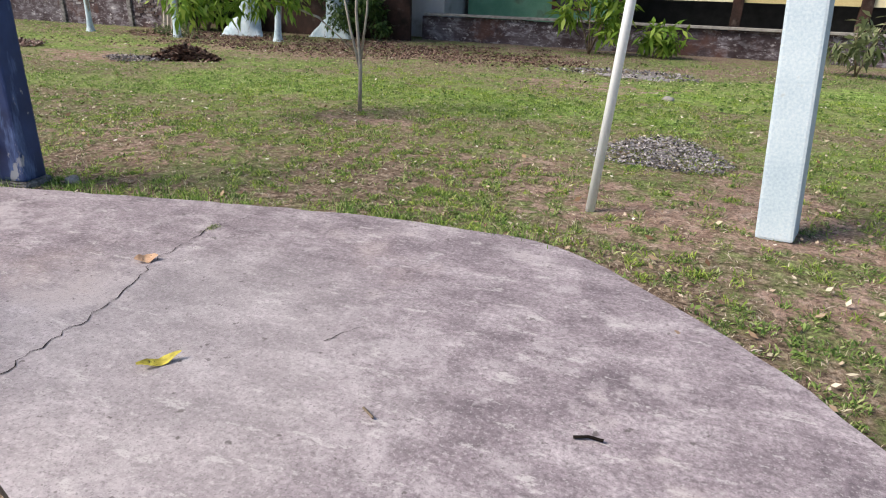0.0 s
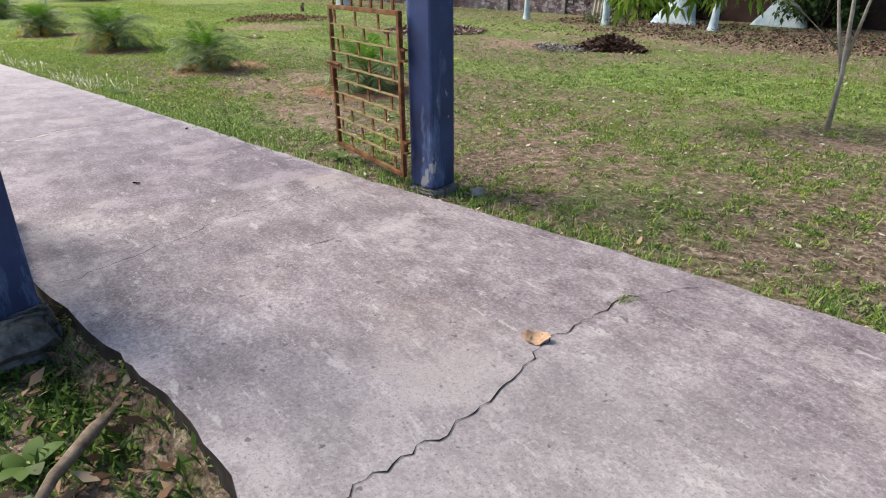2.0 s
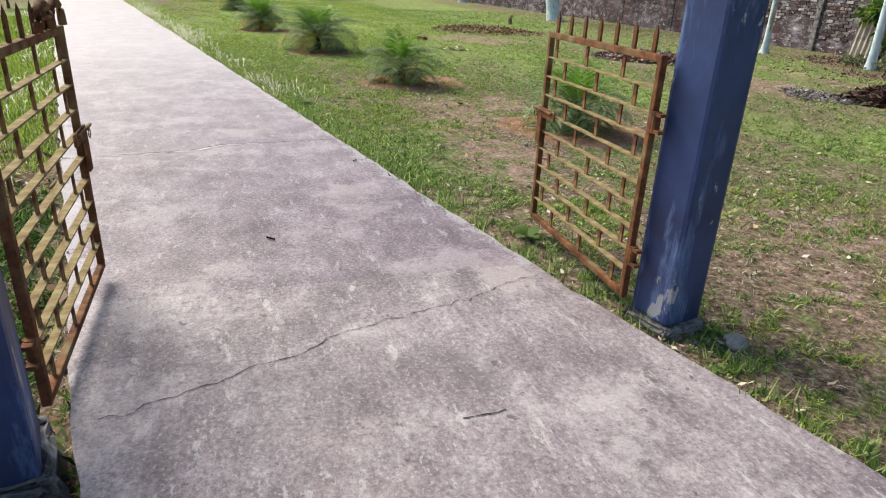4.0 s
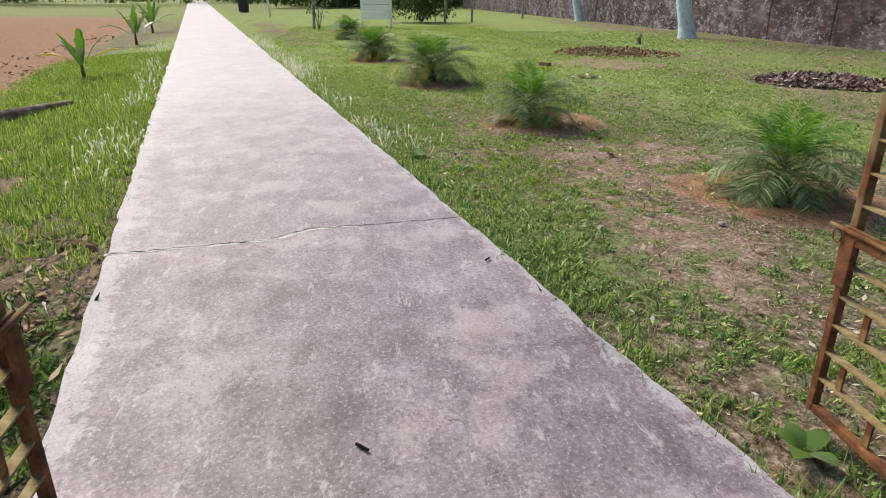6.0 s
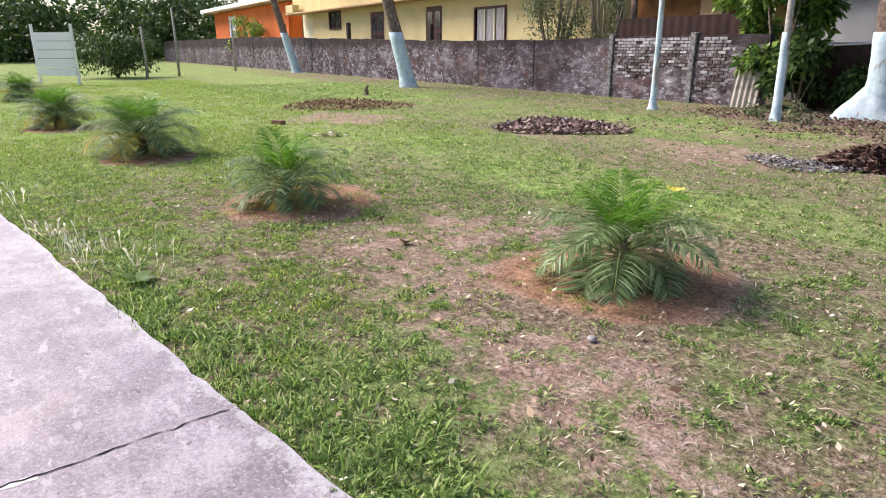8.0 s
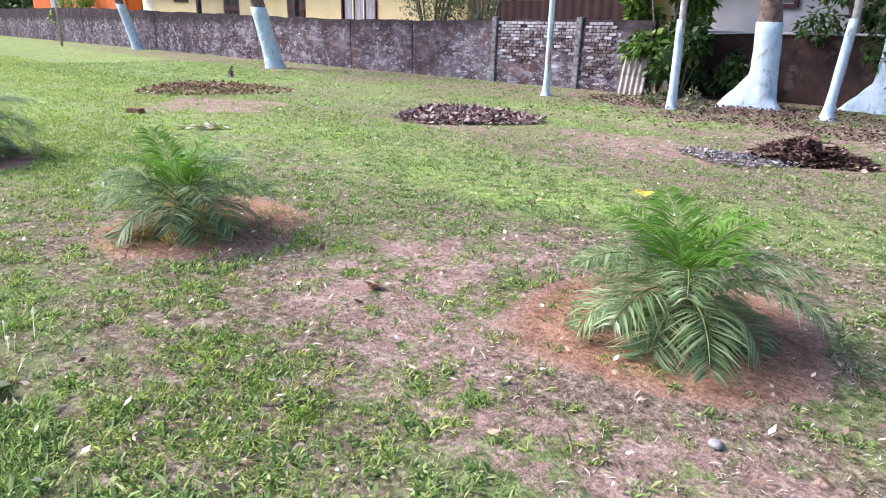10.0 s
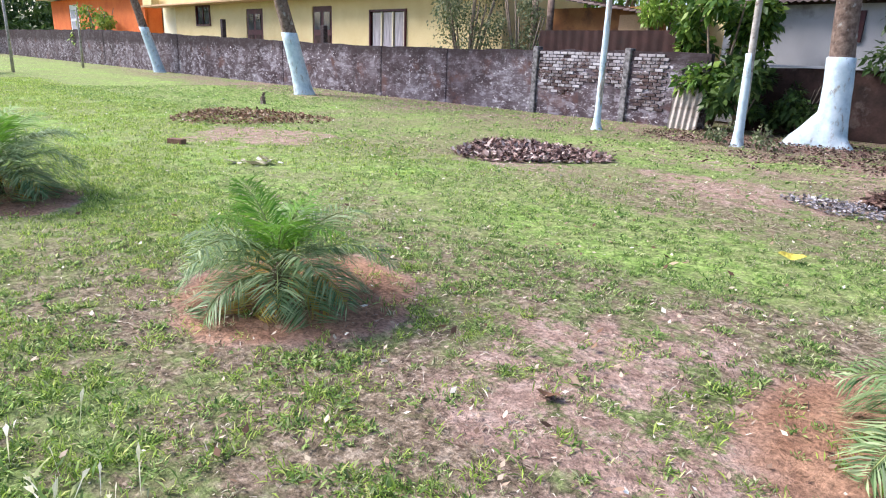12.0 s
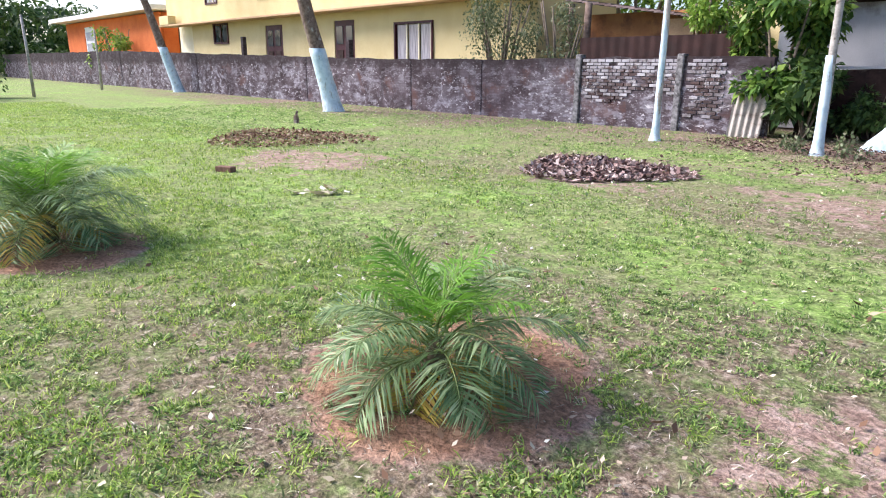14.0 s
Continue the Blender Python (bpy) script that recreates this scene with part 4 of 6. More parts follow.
for r in range(19):
    x = -20.32 + (0.12 if r % 2 else 0)
    while x < -16.55:
        if not (-17.6 < x < -17.36) and rnd.random() > 0.10 and r > (7.5 + 2.5 * math.sin(x * 2.3) if x < -17.5 else 2.5):
            if brick_me is None:
                o = part("brick", box(0, 0, 0, 0.215, 0.05, 0.068, bevel=0.006), M_BRICK, wall_brick)
                brick_me = o.data
            else:
                o = mesh_object("brick", brick_me, M_BRICK, wall_brick)
            o.location = (x + 0.11, WY + 0.025 + rnd.uniform(-0.008, 0.008), 0.09 + r * 0.086)
            o.rotation_euler = (rnd.uniform(-0.03, 0.03), rnd.uniform(-0.02, 0.02), rnd.uniform(-0.03, 0.03))
        x += 0.24


def corrugated(w, h, pitch, amp, nz=1):
    bm = bmesh.new()
    n = int(w / pitch * 8)
    for s in (0, 0.006):
        cols = []
        for i in range(n + 1):
            x = w * i / n
            yy = amp * math.sin(2 * math.pi * x / pitch) + s
            cols.append([bm.verts.new((x, yy, h * j / nz)) for j in range(nz + 1)])
        for a, b in zip(cols, cols[1:]):
            for j in range(nz):
                bm.faces.new((a[j], b[j], b[j + 1], a[j + 1]) if s == 0 else (a[j + 1], b[j + 1], b[j], a[j]))
    return bm


o = part("corrugated_sheet", corrugated(0.72, 1.18, 0.145, 0.022, 2), M_SHEET, None, "grey corrugated roofing sheet leaning against the brick wall")
o.matrix_basis = pose(-16.12, 17.02, -0.05, -5, 4, 3)
tagged(o, category="roofing sheet")
t = thing("sheet_fence", -20.3, 18.0, 0, "rust-brown sheet metal screen behind the brick wall", "fence")
o = part("sheet", corrugated(4.3, 0.85, 0.3, 0.008), M_RUSTSHEET, t)
o.location = (-0.7, 0, 1.42)
for i in range(4):
    part("post", box(0.1 + 1.22 * i, 0.05, 1.1, 0.07, 0.07, 2.2), M_BROWNWALL, t)


# ---- houses ----
def window(parent, name, x, z0, w, h, leavesn, y=0.0, label=""):
    f = bmesh.new()
    b = 0.09
    add_box(f, x - w / 2 + b / 2, y - 0.03, z0 + h / 2, b, 0.14, h)
    add_box(f, x + w / 2 - b / 2, y - 0.03, z0 + h / 2, b, 0.14, h)
    add_box(f, x, y - 0.03, z0 + h - b / 2, w - 2 * b, 0.14, b)
    add_box(f, x, y - 0.03, z0 + b / 2, w - 2 * b, 0.14, b)
    fr = part(name, f, M_MAROON, parent, label or "maroon window frame")
    n = leavesn
    iw = (w - 2 * b) / n
    for i in range(n):
        cx = x - w / 2 + b + iw * (i + 0.5)
        part("pane", box(cx, y - 0.01, z0 + h / 2, iw * 0.78, 0.02, h - 2 * b - 0.06), M_CURTAIN if n > 2 else M_GLASS, fr, "pale curtained pane" if n > 2 else "")
        part("sash", box(cx + iw * 0.46, y - 0.035, z0 + h / 2, iw * 0.1, 0.06, h - 2 * b), M_CREAM if n > 2 else M_MAROON, fr)
    return fr


def slab_wall(parent, x0, x1, z0, z1, y, material, holes=(), thick=0.2, label=""):
    """A wall with openings cut through it."""
    bm = bmesh.new()
    xs = sorted({x0, x1, *(h[0] for h in holes), *(h[1] for h in holes)})
    zs = sorted({z0, z1, *(h[2] for h in holes), *(h[3] for h in holes)})
    for a, b in zip(xs, xs[1:]):
        for c, d in zip(zs, zs[1:]):
            if not any(h[0] <= a + 1e-6 and h[1] >= b - 1e-6 and h[2] <= c + 1e-6 and h[3] >= d - 1e-6 for h in holes):
                add_box(bm, (a + b) / 2, y + thick / 2, (c + d) / 2, b - a, thick, d - c)
    bmesh.ops.remove_doubles(bm, verts=bm.verts[:], dist=1e-4)
    bm.verts.index_update()
    seen = {}
    for f in bm.faces:
        seen.setdefault(frozenset(v.index for v in f.verts), []).append(f)
    bmesh.ops.delete(bm, geom=[f for fs in seen.values() if len(fs) > 1 for f in fs], context="FACES_ONLY")
    return part("wall", bm, material, parent, label)


HY = 20.0
t = thing("yellow_house", 0, HY, 0, "two-storey cream-yellow house with maroon windows behind the wall", "house")
lower = [(-48.9, -47.0, 2.62, 3.8), (-42.7, -40.9, 1.15, 3.46), (-36.2, -34.6, 1.15, 3.44), (-31.75, -29.35, 1.55, 3.2)]
slab_wall(t, -52.0, -24.2, 0, 3.72, 0, M_YELLOW, lower)
slab_wall(t, -55.2, -52.0, 0, 4.5, 0.4, M_CREAM, label="pale cream side bay")
upper = [(-49.2, -47.6, 4.85, 6.0), (-42.8, -40.6, 4.75, 6.0), (-36.4, -34.0, 4.65, 6.0), (-31.6, -28.9, 4.4, 5.9)]
slab_wall(t, -55.2, -24.2, 3.95, 7.2, -0.25, M_YELLOW, upper)
part("sunshade", box(-39.5, -0.42, 3.83, 31.6, 1.0, 0.1, bevel=0.02), M_LEDGE, t, "ochre concrete sunshade ledge")
part("shade_box", box(-54.1, -0.7, 4.15, 1.5, 0.5, 0.55, bevel=0.02), M_YELLOW, t)
for a, b, z0, z1 in lower[:1] + lower[3:]:
    window(t, "window", (a + b) / 2, z0, b - a, z1 - z0, 2 if b - a < 2 else 3, 0.03)
for a, b, z0, z1 in lower[1:3]:
    d = part("door", box((a + b) / 2, 0.06, (z0 + z1) / 2, b - a - 0.1, 0.07, z1 - z0), M_MAROON, t, "maroon panelled double door")
    for i in (-1, 1):
        for j in (0, 1):
            part("panel", box((a + b) / 2 + i * 0.38, 0.015, z0 + 0.6 + j * 1.05, 0.5, 0.04, 0.8, bevel=0.015), M_BROWNWALL if j == 0 else M_GLASS, d)
for a, b, z0, z1 in upper:
    window(t, "window", (a + b) / 2, z0, b - a, z1 - z0, 3, -0.2)
part("roof", box(-39.7, 2.0, 7.28, 32.2, 5.6, 0.18, bevel=0.02), M_LEDGE, t)
part("side_wall", box(-24.3, 2.5, 3.6, 0.2, 4.6, 7.2), M_YELLOW, t)
part("side_wall", box(-55.1, 2.6, 3.6, 0.2, 4.4, 7.2), M_YELLOW, t)
part("back_wall", box(-39.7, 4.8, 3.6, 30.6, 0.2, 7.2), M_YELLOW, t)

t = thing("orange_house", 0, HY + 0.5, 0, "single-storey bright orange house with a white roof slab", "house")
slab_wall(t, -82, -58.5, 0, 5.0, 0, M_ORANGE, [(-76.5, -73.8, 1.4, 4.55)])
part("roof", box(-70.5, 3.0, 5.25, 26, 8.2, 0.35, bevel=0.03), M_TIN, t, "white roof slab")
d = part("door", box(-75.15, 0.08, 2.97, 2.6, 0.08, 3.14), M_TIN, t, "pale blue-white panelled door")
for j in range(3):
    part("panel", box(-75.15, 0.02, 1.85 + j * 0.95, 1.9, 0.04, 0.7, bevel=0.02), M_WHITEWALL, d)
for x in (-82, -58.6):
    part("side_wall", box(x, 3.6, 2.5, 0.2, 6.9, 5.0), M_ORANGE, t)
part("back_wall", box(-70.3, 7.0, 2.5, 23.4, 0.2, 5.0), M_ORANGE, t)

t = thing("brown_shed", 0, 20.6, 0, "dark brown boarded house with a sloping sheet roof", "shed")
for i in range(14):
    part("board", box(-22.2 + 0.30 * i, 0.0, 1.15, 0.285, 0.04 + 0.01 * (i % 2), 2.3), M_BROWNWALL, t)
part("wall", box(-20.6, 0.2, 1.55, 4.2, 0.2, 3.1), M_OCHRE, t, "ochre-brown plastered wall")
rf = bmesh.new()
for i in range(24):
    a, b = -23.0 + i * 0.21, -23.0 + (i + 1) * 0.21
    za, zb = 3.55 - (a + 23.0) * 0.16, 3.55 - (b + 23.0) * 0.16
    add_box(rf, (a + b) / 2, 0.9, (za + zb) / 2, 0.22, 3.2, 0.05 + 0.02 * (i % 2))
part("roof", rf, M_ROOF, t)
for x in (-22.75, -22.1):
    part("column", tube(bmesh.new(), [(x, -0.7, 0), (x, -0.7, 3.4)], [0.12, 0.11], 10), M_BARK, t, "brown upright post", soft=True)
part("yellow_panel", box(-19.4, -0.06, 2.45, 1.0, 0.06, 0.8), M_LEDGE, t, "ochre panel")

t = thing("cream_house", 0, 23.0, 0, "tall pale ochre house rising behind the white outbuilding", "house")
slab_wall(t, -18.9, -7.0, 0, 6.5, 0, M_YELLOW, [(-14.5, -13.3, 4.3, 5.5)])
window(t, "window", -13.9, 4.3, 1.2, 1.2, 2, 0.03)
part("roof", box(-13.5, 3.5, 6.6, 14, 8.0, 0.2, bevel=0.02), M_LEDGE, t)
for x in (-18.8, -7.1):
    part("side_wall", box(x, 3.6, 3.25, 0.2, 6.8, 6.5), M_YELLOW, t)
part("back_wall", box(-12.9, 7.1, 3.25, 11.9, 0.2, 6.5), M_YELLOW, t)

t = thing("white_outbuilding", 0, 19.9, 0, "weathered white outbuilding with a rusty corrugated roof", "outbuilding")
slab_wall(t, -16.3, -7.6, 0, 3.0, 0, M_WHITEWALL, [(-13.5, -13.05, 2.1, 2.8)])
window(t, "window", -13.28, 2.1, 0.45, 0.7, 1, 0.03, "small dark window")
o = part("roof", corrugated(9.2, 2.6, 0.18, 0.02, 1), M_ROOF, t, "rust-brown corrugated roof")
o.matrix_basis = pose(-16.6, -0.5, 3.0, -76, 0, 0)
for x in (-16.2, -7.7):
    part("side_wall", box(x, 1.6, 1.5, 0.2, 2.8, 3.0), M_WHITEWALL, t)
part("back_wall", box(-12, 2.95, 1.5, 8.7, 0.2, 3.0), M_WHITEWALL, t)
part("eave_beam", box(-12, -0.1, 3.02, 8.9, 0.1, 0.12), M_BROWNWALL, t)

t = thing("green_house", 0, 21.6, 0, "faded green house with a dark veranda behind the low wall", "house")
slab_wall(t, -7.4, -2.6, 0, 3.4, 0, M_GREENWALL, [(-4.6, -3.4, 0.95, 2.2)])
window(t, "window", -4.0, 0.95, 1.2, 1.25, 2, 0.03)
# the veranda's shade is put into this wall's near-black colour
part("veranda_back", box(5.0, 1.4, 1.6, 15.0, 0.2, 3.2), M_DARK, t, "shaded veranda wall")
for i in range(5):
    part("column", box(-2.4 + 3.2 * i, -0.1, 1.6, 0.28, 0.28, 3.2, bevel=0.02), M_BROWNWALL, t)
for i in range(4):
    part("parapet", box(-0.8 + 3.2 * i, -0.1, 1.46, 2.9, 0.12, 0.22), M_YELLOW if i % 2 else M_CREAM, t, "yellow parapet panel")
part("roof", box(2.7, 1.5, 3.45, 21, 4.6, 0.2, bevel=0.02), M_ROOF, t)
part("back_wall", box(2.7, 3.6, 1.7, 20.4, 0.2, 3.4), M_GREENWALL, t)


# ---- trees ----
def tree(x, y, h, r, lean, wash, seed, label, bark, crown=2.2, flare=1.25, leaf=M_TREELEAF, nleaf=2600, z=-0.05, buttress=None):
    rnd, rs = random.Random(seed), np.random.RandomState(seed)
    t = thing("tree", x, y, z, label, "tree", "limewashed trees")
    axis_pts, rad = [], []
    n = 9
    for i in range(n):
        f = i / (n - 1)
        axis_pts.append(Vector((lean[0] * f * h + rnd.uniform(-0.03, 0.03), lean[1] * f * h + rnd.uniform(-0.03, 0.03), f * h)))
        rad.append(r * (1 - 0.45 * f))
    part("trunk", tube(bmesh.new(), axis_pts, rad, 14, 0.04, rnd), bark, t, soft=True)

    def at(zz):
        f = zz / h
        return Vector((lean[0] * f * h, lean[1] * f * h, zz)), r * (1 - 0.45 * f)
    bm = bmesh.new()
    rings = []
    for i in range(14):
        zz = wash * (i / 13) ** 1.5
        c, q = at(zz)
        ring = []
        for j in range(22):
            a = 6.2832 * j / 22
            k_ = (q * 1.1 + 0.006) * (1 + (flare - 1) * math.exp(-zz / (0.5 * r + 0.1)))
            for ang, reach, tall in buttress or ():
                k_ += reach * max(0.0, 1 - zz / tall) * max(0.0, math.cos(a - ang)) ** 18
            k_ *= 1 + rnd.uniform(-0.025, 0.025)
            ring.append(bm.verts.new((c.x + math.cos(a) * k_, c.y + math.sin(a) * k_, zz)))
        rings.append(ring)
    for r0, r1 in zip(rings, rings[1:]):
        for j in range(22):
            bm.faces.new((r0[j], r0[(j + 1) % 22], r1[(j + 1) % 22], r1[j]))
    bm.faces.new(rings[-1])
    part("limewash", bm, M_WASH, t, "pale blue limewashed lower trunk", soft=True)
    cents, crad = [], []
    top, rt = at(h)
    for i in range(7):
        a = i * 0.9 + rnd.random()
        s, q = at(h * rnd.uniform(0.72, 0.98))
        e = s + Vector((math.cos(a), math.sin(a), rnd.uniform(0.45, 0.9))) * crown * rnd.uniform(0.55, 0.95)
        m = s.lerp(e, 0.5) + Vector((0, 0, 0.12))
        part("limb", tube(bmesh.new(), [s, m, e], [q * 0.5, q * 0.3, q * 0.1], 7), bark, t, soft=True)
        cents += [tuple(e), tuple(m.lerp(e, 0.4) + Vector((rnd.uniform(-0.4, 0.4), rnd.uniform(-0.4, 0.4), 0.3)))]
        crad += [crown * rnd.uniform(0.3, 0.5), crown * rnd.uniform(0.25, 0.4)]
    v, f = cloud(rs, cents, crad, nleaf, 0.17)
    mesh_object("crown", quick_mesh("crown", v, f), leaf, t)
    return t


tree(-46.5, 16.6, 8.5, 0.25, (-0.24, -0.20), 2.4, 31, "leaning tree with a pale blue limewashed base by the wall", M_BARK, 2.8)
tree(-28.5, 14.6, 8.0, 0.27, (-0.17, -0.17), 2.05, 32, "stout leaning tree with a pale blue limewashed lower trunk", M_BARK, 2.8)
tree(-16.75, 14.9, 7.5, 0.062, (0.0, 0.0), 3.0, 33, "slender straight palm-like trunk limewashed pale blue", M_PALEBARK, 2.8, 1.9, nleaf=4200)
tree(-13.52, 14.85, 7.5, 0.075, (-0.02, 0.0), 1.75, 34, "slender pale trunk limewashed pale blue beside a small shrub", M_PALEBARK, 3.0, 1.6, nleaf=4600)
tree(-12.4, 16.7, 9.0, 0.25, (-0.06, -0.03), 1.75, 35, "large tree with limewashed buttress roots in bare soil", M_BARK, 4.4, 1.04, nleaf=8000, buttress=[(radians(205), 0.78, 0.72), (radians(340), 0.22, 0.28)])
tree(-10.85, 15.7, 7.0, 0.072, (0.055, 0.02), 1.8, 36, "thin limewashed tree leaning away from the large trunk", M_PALEBARK, 2.6, 1.8, nleaf=3600)
tree(-10.4, 18.2, 7.5, 0.33, (0.02, 0.0), 1.9, 37, "stout limewashed tree beside the shaded wall", M_BARK, 2.6, 1.2, buttress=[(radians(200), 0.5, 0.6), (radians(330), 0.45, 0.6)])


def shrub(name, x, y, z, h, r, seed, leaf, n, size, label, slim=0.5, stems=5, clumps=12, bark=M_TWIG):
    rnd, rs = random.Random(seed), np.random.RandomState(seed)
    t = thing(name, x, y, z, label, "shrub")
    cents, rad = [], []
    for i in range(stems):
        a = 6.283 * i / stems + rnd.random()
        e = Vector((math.cos(a) * r * 0.6, math.sin(a) * r * 0.6, h * rnd.uniform(0.6, 0.9)))
        part("stem", tube(bmesh.new(), [(0, 0, 0), e * 0.5 + Vector((0, 0, 0.05)), e], [0.014 * h, 0.01 * h, 0.005 * h], 6), bark, t, soft=True)
    for i in range(clumps):
        a, q = rnd.random() * 6.283, r * math.sqrt(rnd.random()) * 0.85
        cents.append((math.cos(a) * q, math.sin(a) * q, h * rnd.uniform(0.25, 0.85)))
        rad.append(r * rnd.uniform(0.28, 0.5))
    v, f = cloud(rs, cents, rad, n, size, 0.15, slim)
    v[:, 2] = np.maximum(v[:, 2], 0.01)
    mesh_object("foliage", quick_mesh("foliage", v, f), leaf, t)
    return t


shrub("broadleaf_shrub", -15.45, 17.95, 0, 3.7, 1.0, 41, M_MIDLEAF, 3600, 0.24, "tall dark-leaved shrub growing through the gap in the wall", 0.5, clumps=16)
shrub("broadleaf_shrub", -14.6, 17.4, -0.05, 2.0, 0.8, 42, M_TREELEAF, 1700, 0.22, "dark-leaved shrub against the shaded wall", 0.5)
shrub("broadleaf_shrub", -17.9, 19.4, 0, 5.0, 1.0, 43, M_LIGHTLEAF, 3000, 0.15, "sunlit yellow-green shrub behind the brick wall", 0.5)
shrub("broadleaf_shrub", -9.9, 19.0, 0, 3.8, 1.5, 44, M_TREELEAF, 3200, 0.17, "dark creeper hanging over the shaded wall", 0.5)
shrub("broadleaf_shrub", -11.2, 19.0, 0, 4.3, 1.2, 54, M_TREELEAF, 3000, 0.17, "dark creeper spilling over the shaded wall beside the large tree", 0.5)
shrub("broadleaf_shrub", -13.5, 18.15, -0.05, 1.3, 0.7, 55, M_TREELEAF, 1100, 0.15, "low dark shrub at the foot of the shaded wall", 0.5)
shrub("broadleaf_shrub", -9.4, 17.9, -0.05, 1.4, 0.9, 56, M_TREELEAF, 1400, 0.15, "low dark shrub growing against the shaded wall", 0.5)
shrub("garden_tree", -25.0, 28.0, 0, 9.5, 3.4, 57, M_LIGHTLEAF, 5200, 0.28, "sunlit light green tree between the houses", 0.5, 6, 22)
shrub("garden_tree", -20.6, 26.4, 0, 6.5, 1.5, 58, M_LIGHTLEAF, 2400, 0.24, "slim light green tree behind the brown shed", 0.5, 5, 14)
shrub("small_shrub", -13.95, 14.95, -0.05, 0.62, 0.35, 45, M_PALEBUSH, 170, 0.09, "small pale-leaved shrub at the foot of a limewashed trunk", 0.6, 4, 6)
shrub("small_shrub", -13.05, 14.75, -0.05, 0.55, 0.3, 46, M_PALEBUSH, 120, 0.09, "small pale-leaved shrub beside a limewashed trunk", 0.6, 4, 5)
shrub("dusty_shrub", -24.4, 18.4, 0, 4.6, 1.6, 47, M_PALEBUSH, 3600, 0.11, "sparse dusty bush in front of the yellow house", 0.5, 9, 14)
shrub("dusty_shrub", -22.3, 18.8, 0, 4.2, 1.1, 48, M_PALEBUSH, 2000, 0.11, "sparse dusty bush beside the brown shed", 0.5, 8, 10)
shrub("yellow_shrub", -63.6, 19.0, 0, 4.8, 1.7, 49, M_LIGHTLEAF, 1600, 0.28, "yellow-green bush in front of the orange house", 0.5, 5, 10)
shrub("round_bush", -45.0, 6.1, -0.05, 2.6, 2.1, 50, M_TREELEAF, 4200, 0.2, "dense dark green round bush beside a white panel", 0.5, 6, 22)
shrub("croton_shrub", -2.75, 18.0, -0.05, 1.75, 0.9, 51, M_LIGHTLEAF, 420, 0.34, "leafy pale green shrub by the low wall", 0.32, 5, 10)
shrub("croton_shrub", -1.1, 18.4, -0.05, 1.0, 0.7, 52, M_LIGHTLEAF, 260, 0.32, "drooping yellow-green plant by the low wall", 0.3, 4, 8)
shrub("croton_shrub", 3.2, 16.6, -0.05, 1.3, 0.7, 53, M_PALEBUSH, 260, 0.24, "loose dusty shrub on the lawn edge", 0.35, 4, 8)


# ---- sapling ----
rs = np.random.RandomState(61)
t = thing("sapling", -3.93, 7.40, -0.05, "thin three-stemmed sapling with light green leaves in a soil ring", "sapling")
ends = []
for k_, (pts, rr) in enumerate([([(0, 0, 0), (0.02, 0, 0.55), (0.0, -0.05, 1.2), (0.05, -0.05, 2.1)], 0.028), ([(0.02, 0, 0.5), (-0.14, 0.05, 1.0), (-0.3, 0.12, 1.6), (-0.38, 0.1, 2.0)], 0.02), ([(0.02, 0, 0.62), (0.12, 0.0, 1.2), (0.2, -0.05, 2.0)], 0.018), ([(-0.08, 0.03, 0.74), (-0.40, -0.25, 1.12), (-0.85, -0.72, 1.36), (-1.42, -1.35, 1.34)], 0.017)]):
    part("stem" if k_ < 3 else "branch", tube(bmesh.new(), pts, [rr * (1 - 0.6 * i / (len(pts) - 1)) for i in range(len(pts))], 8), M_PALEBARK, t, soft=True)
    ends += [pts[-1], pts[-2]]
spray = [(-1.40, -1.30, 1.24), (-1.15, -1.05, 1.26), (-0.90, -0.78, 1.30), (-0.62, -0.50, 1.34), (-1.25, -1.20, 1.45), (-0.75, -0.55, 1.52)]
tufts = [(a, b, c + 0.12) for a, b, c in ends if c > 1.3]
v, f = cloud(rs, tufts + spray, [0.42] * len(tufts) + [0.25] * len(spray), 1300, 0.14, 0.25, 0.3)
mesh_object("foliage", quick_mesh("foliage", v, f), M_LIGHTLEAF, t)


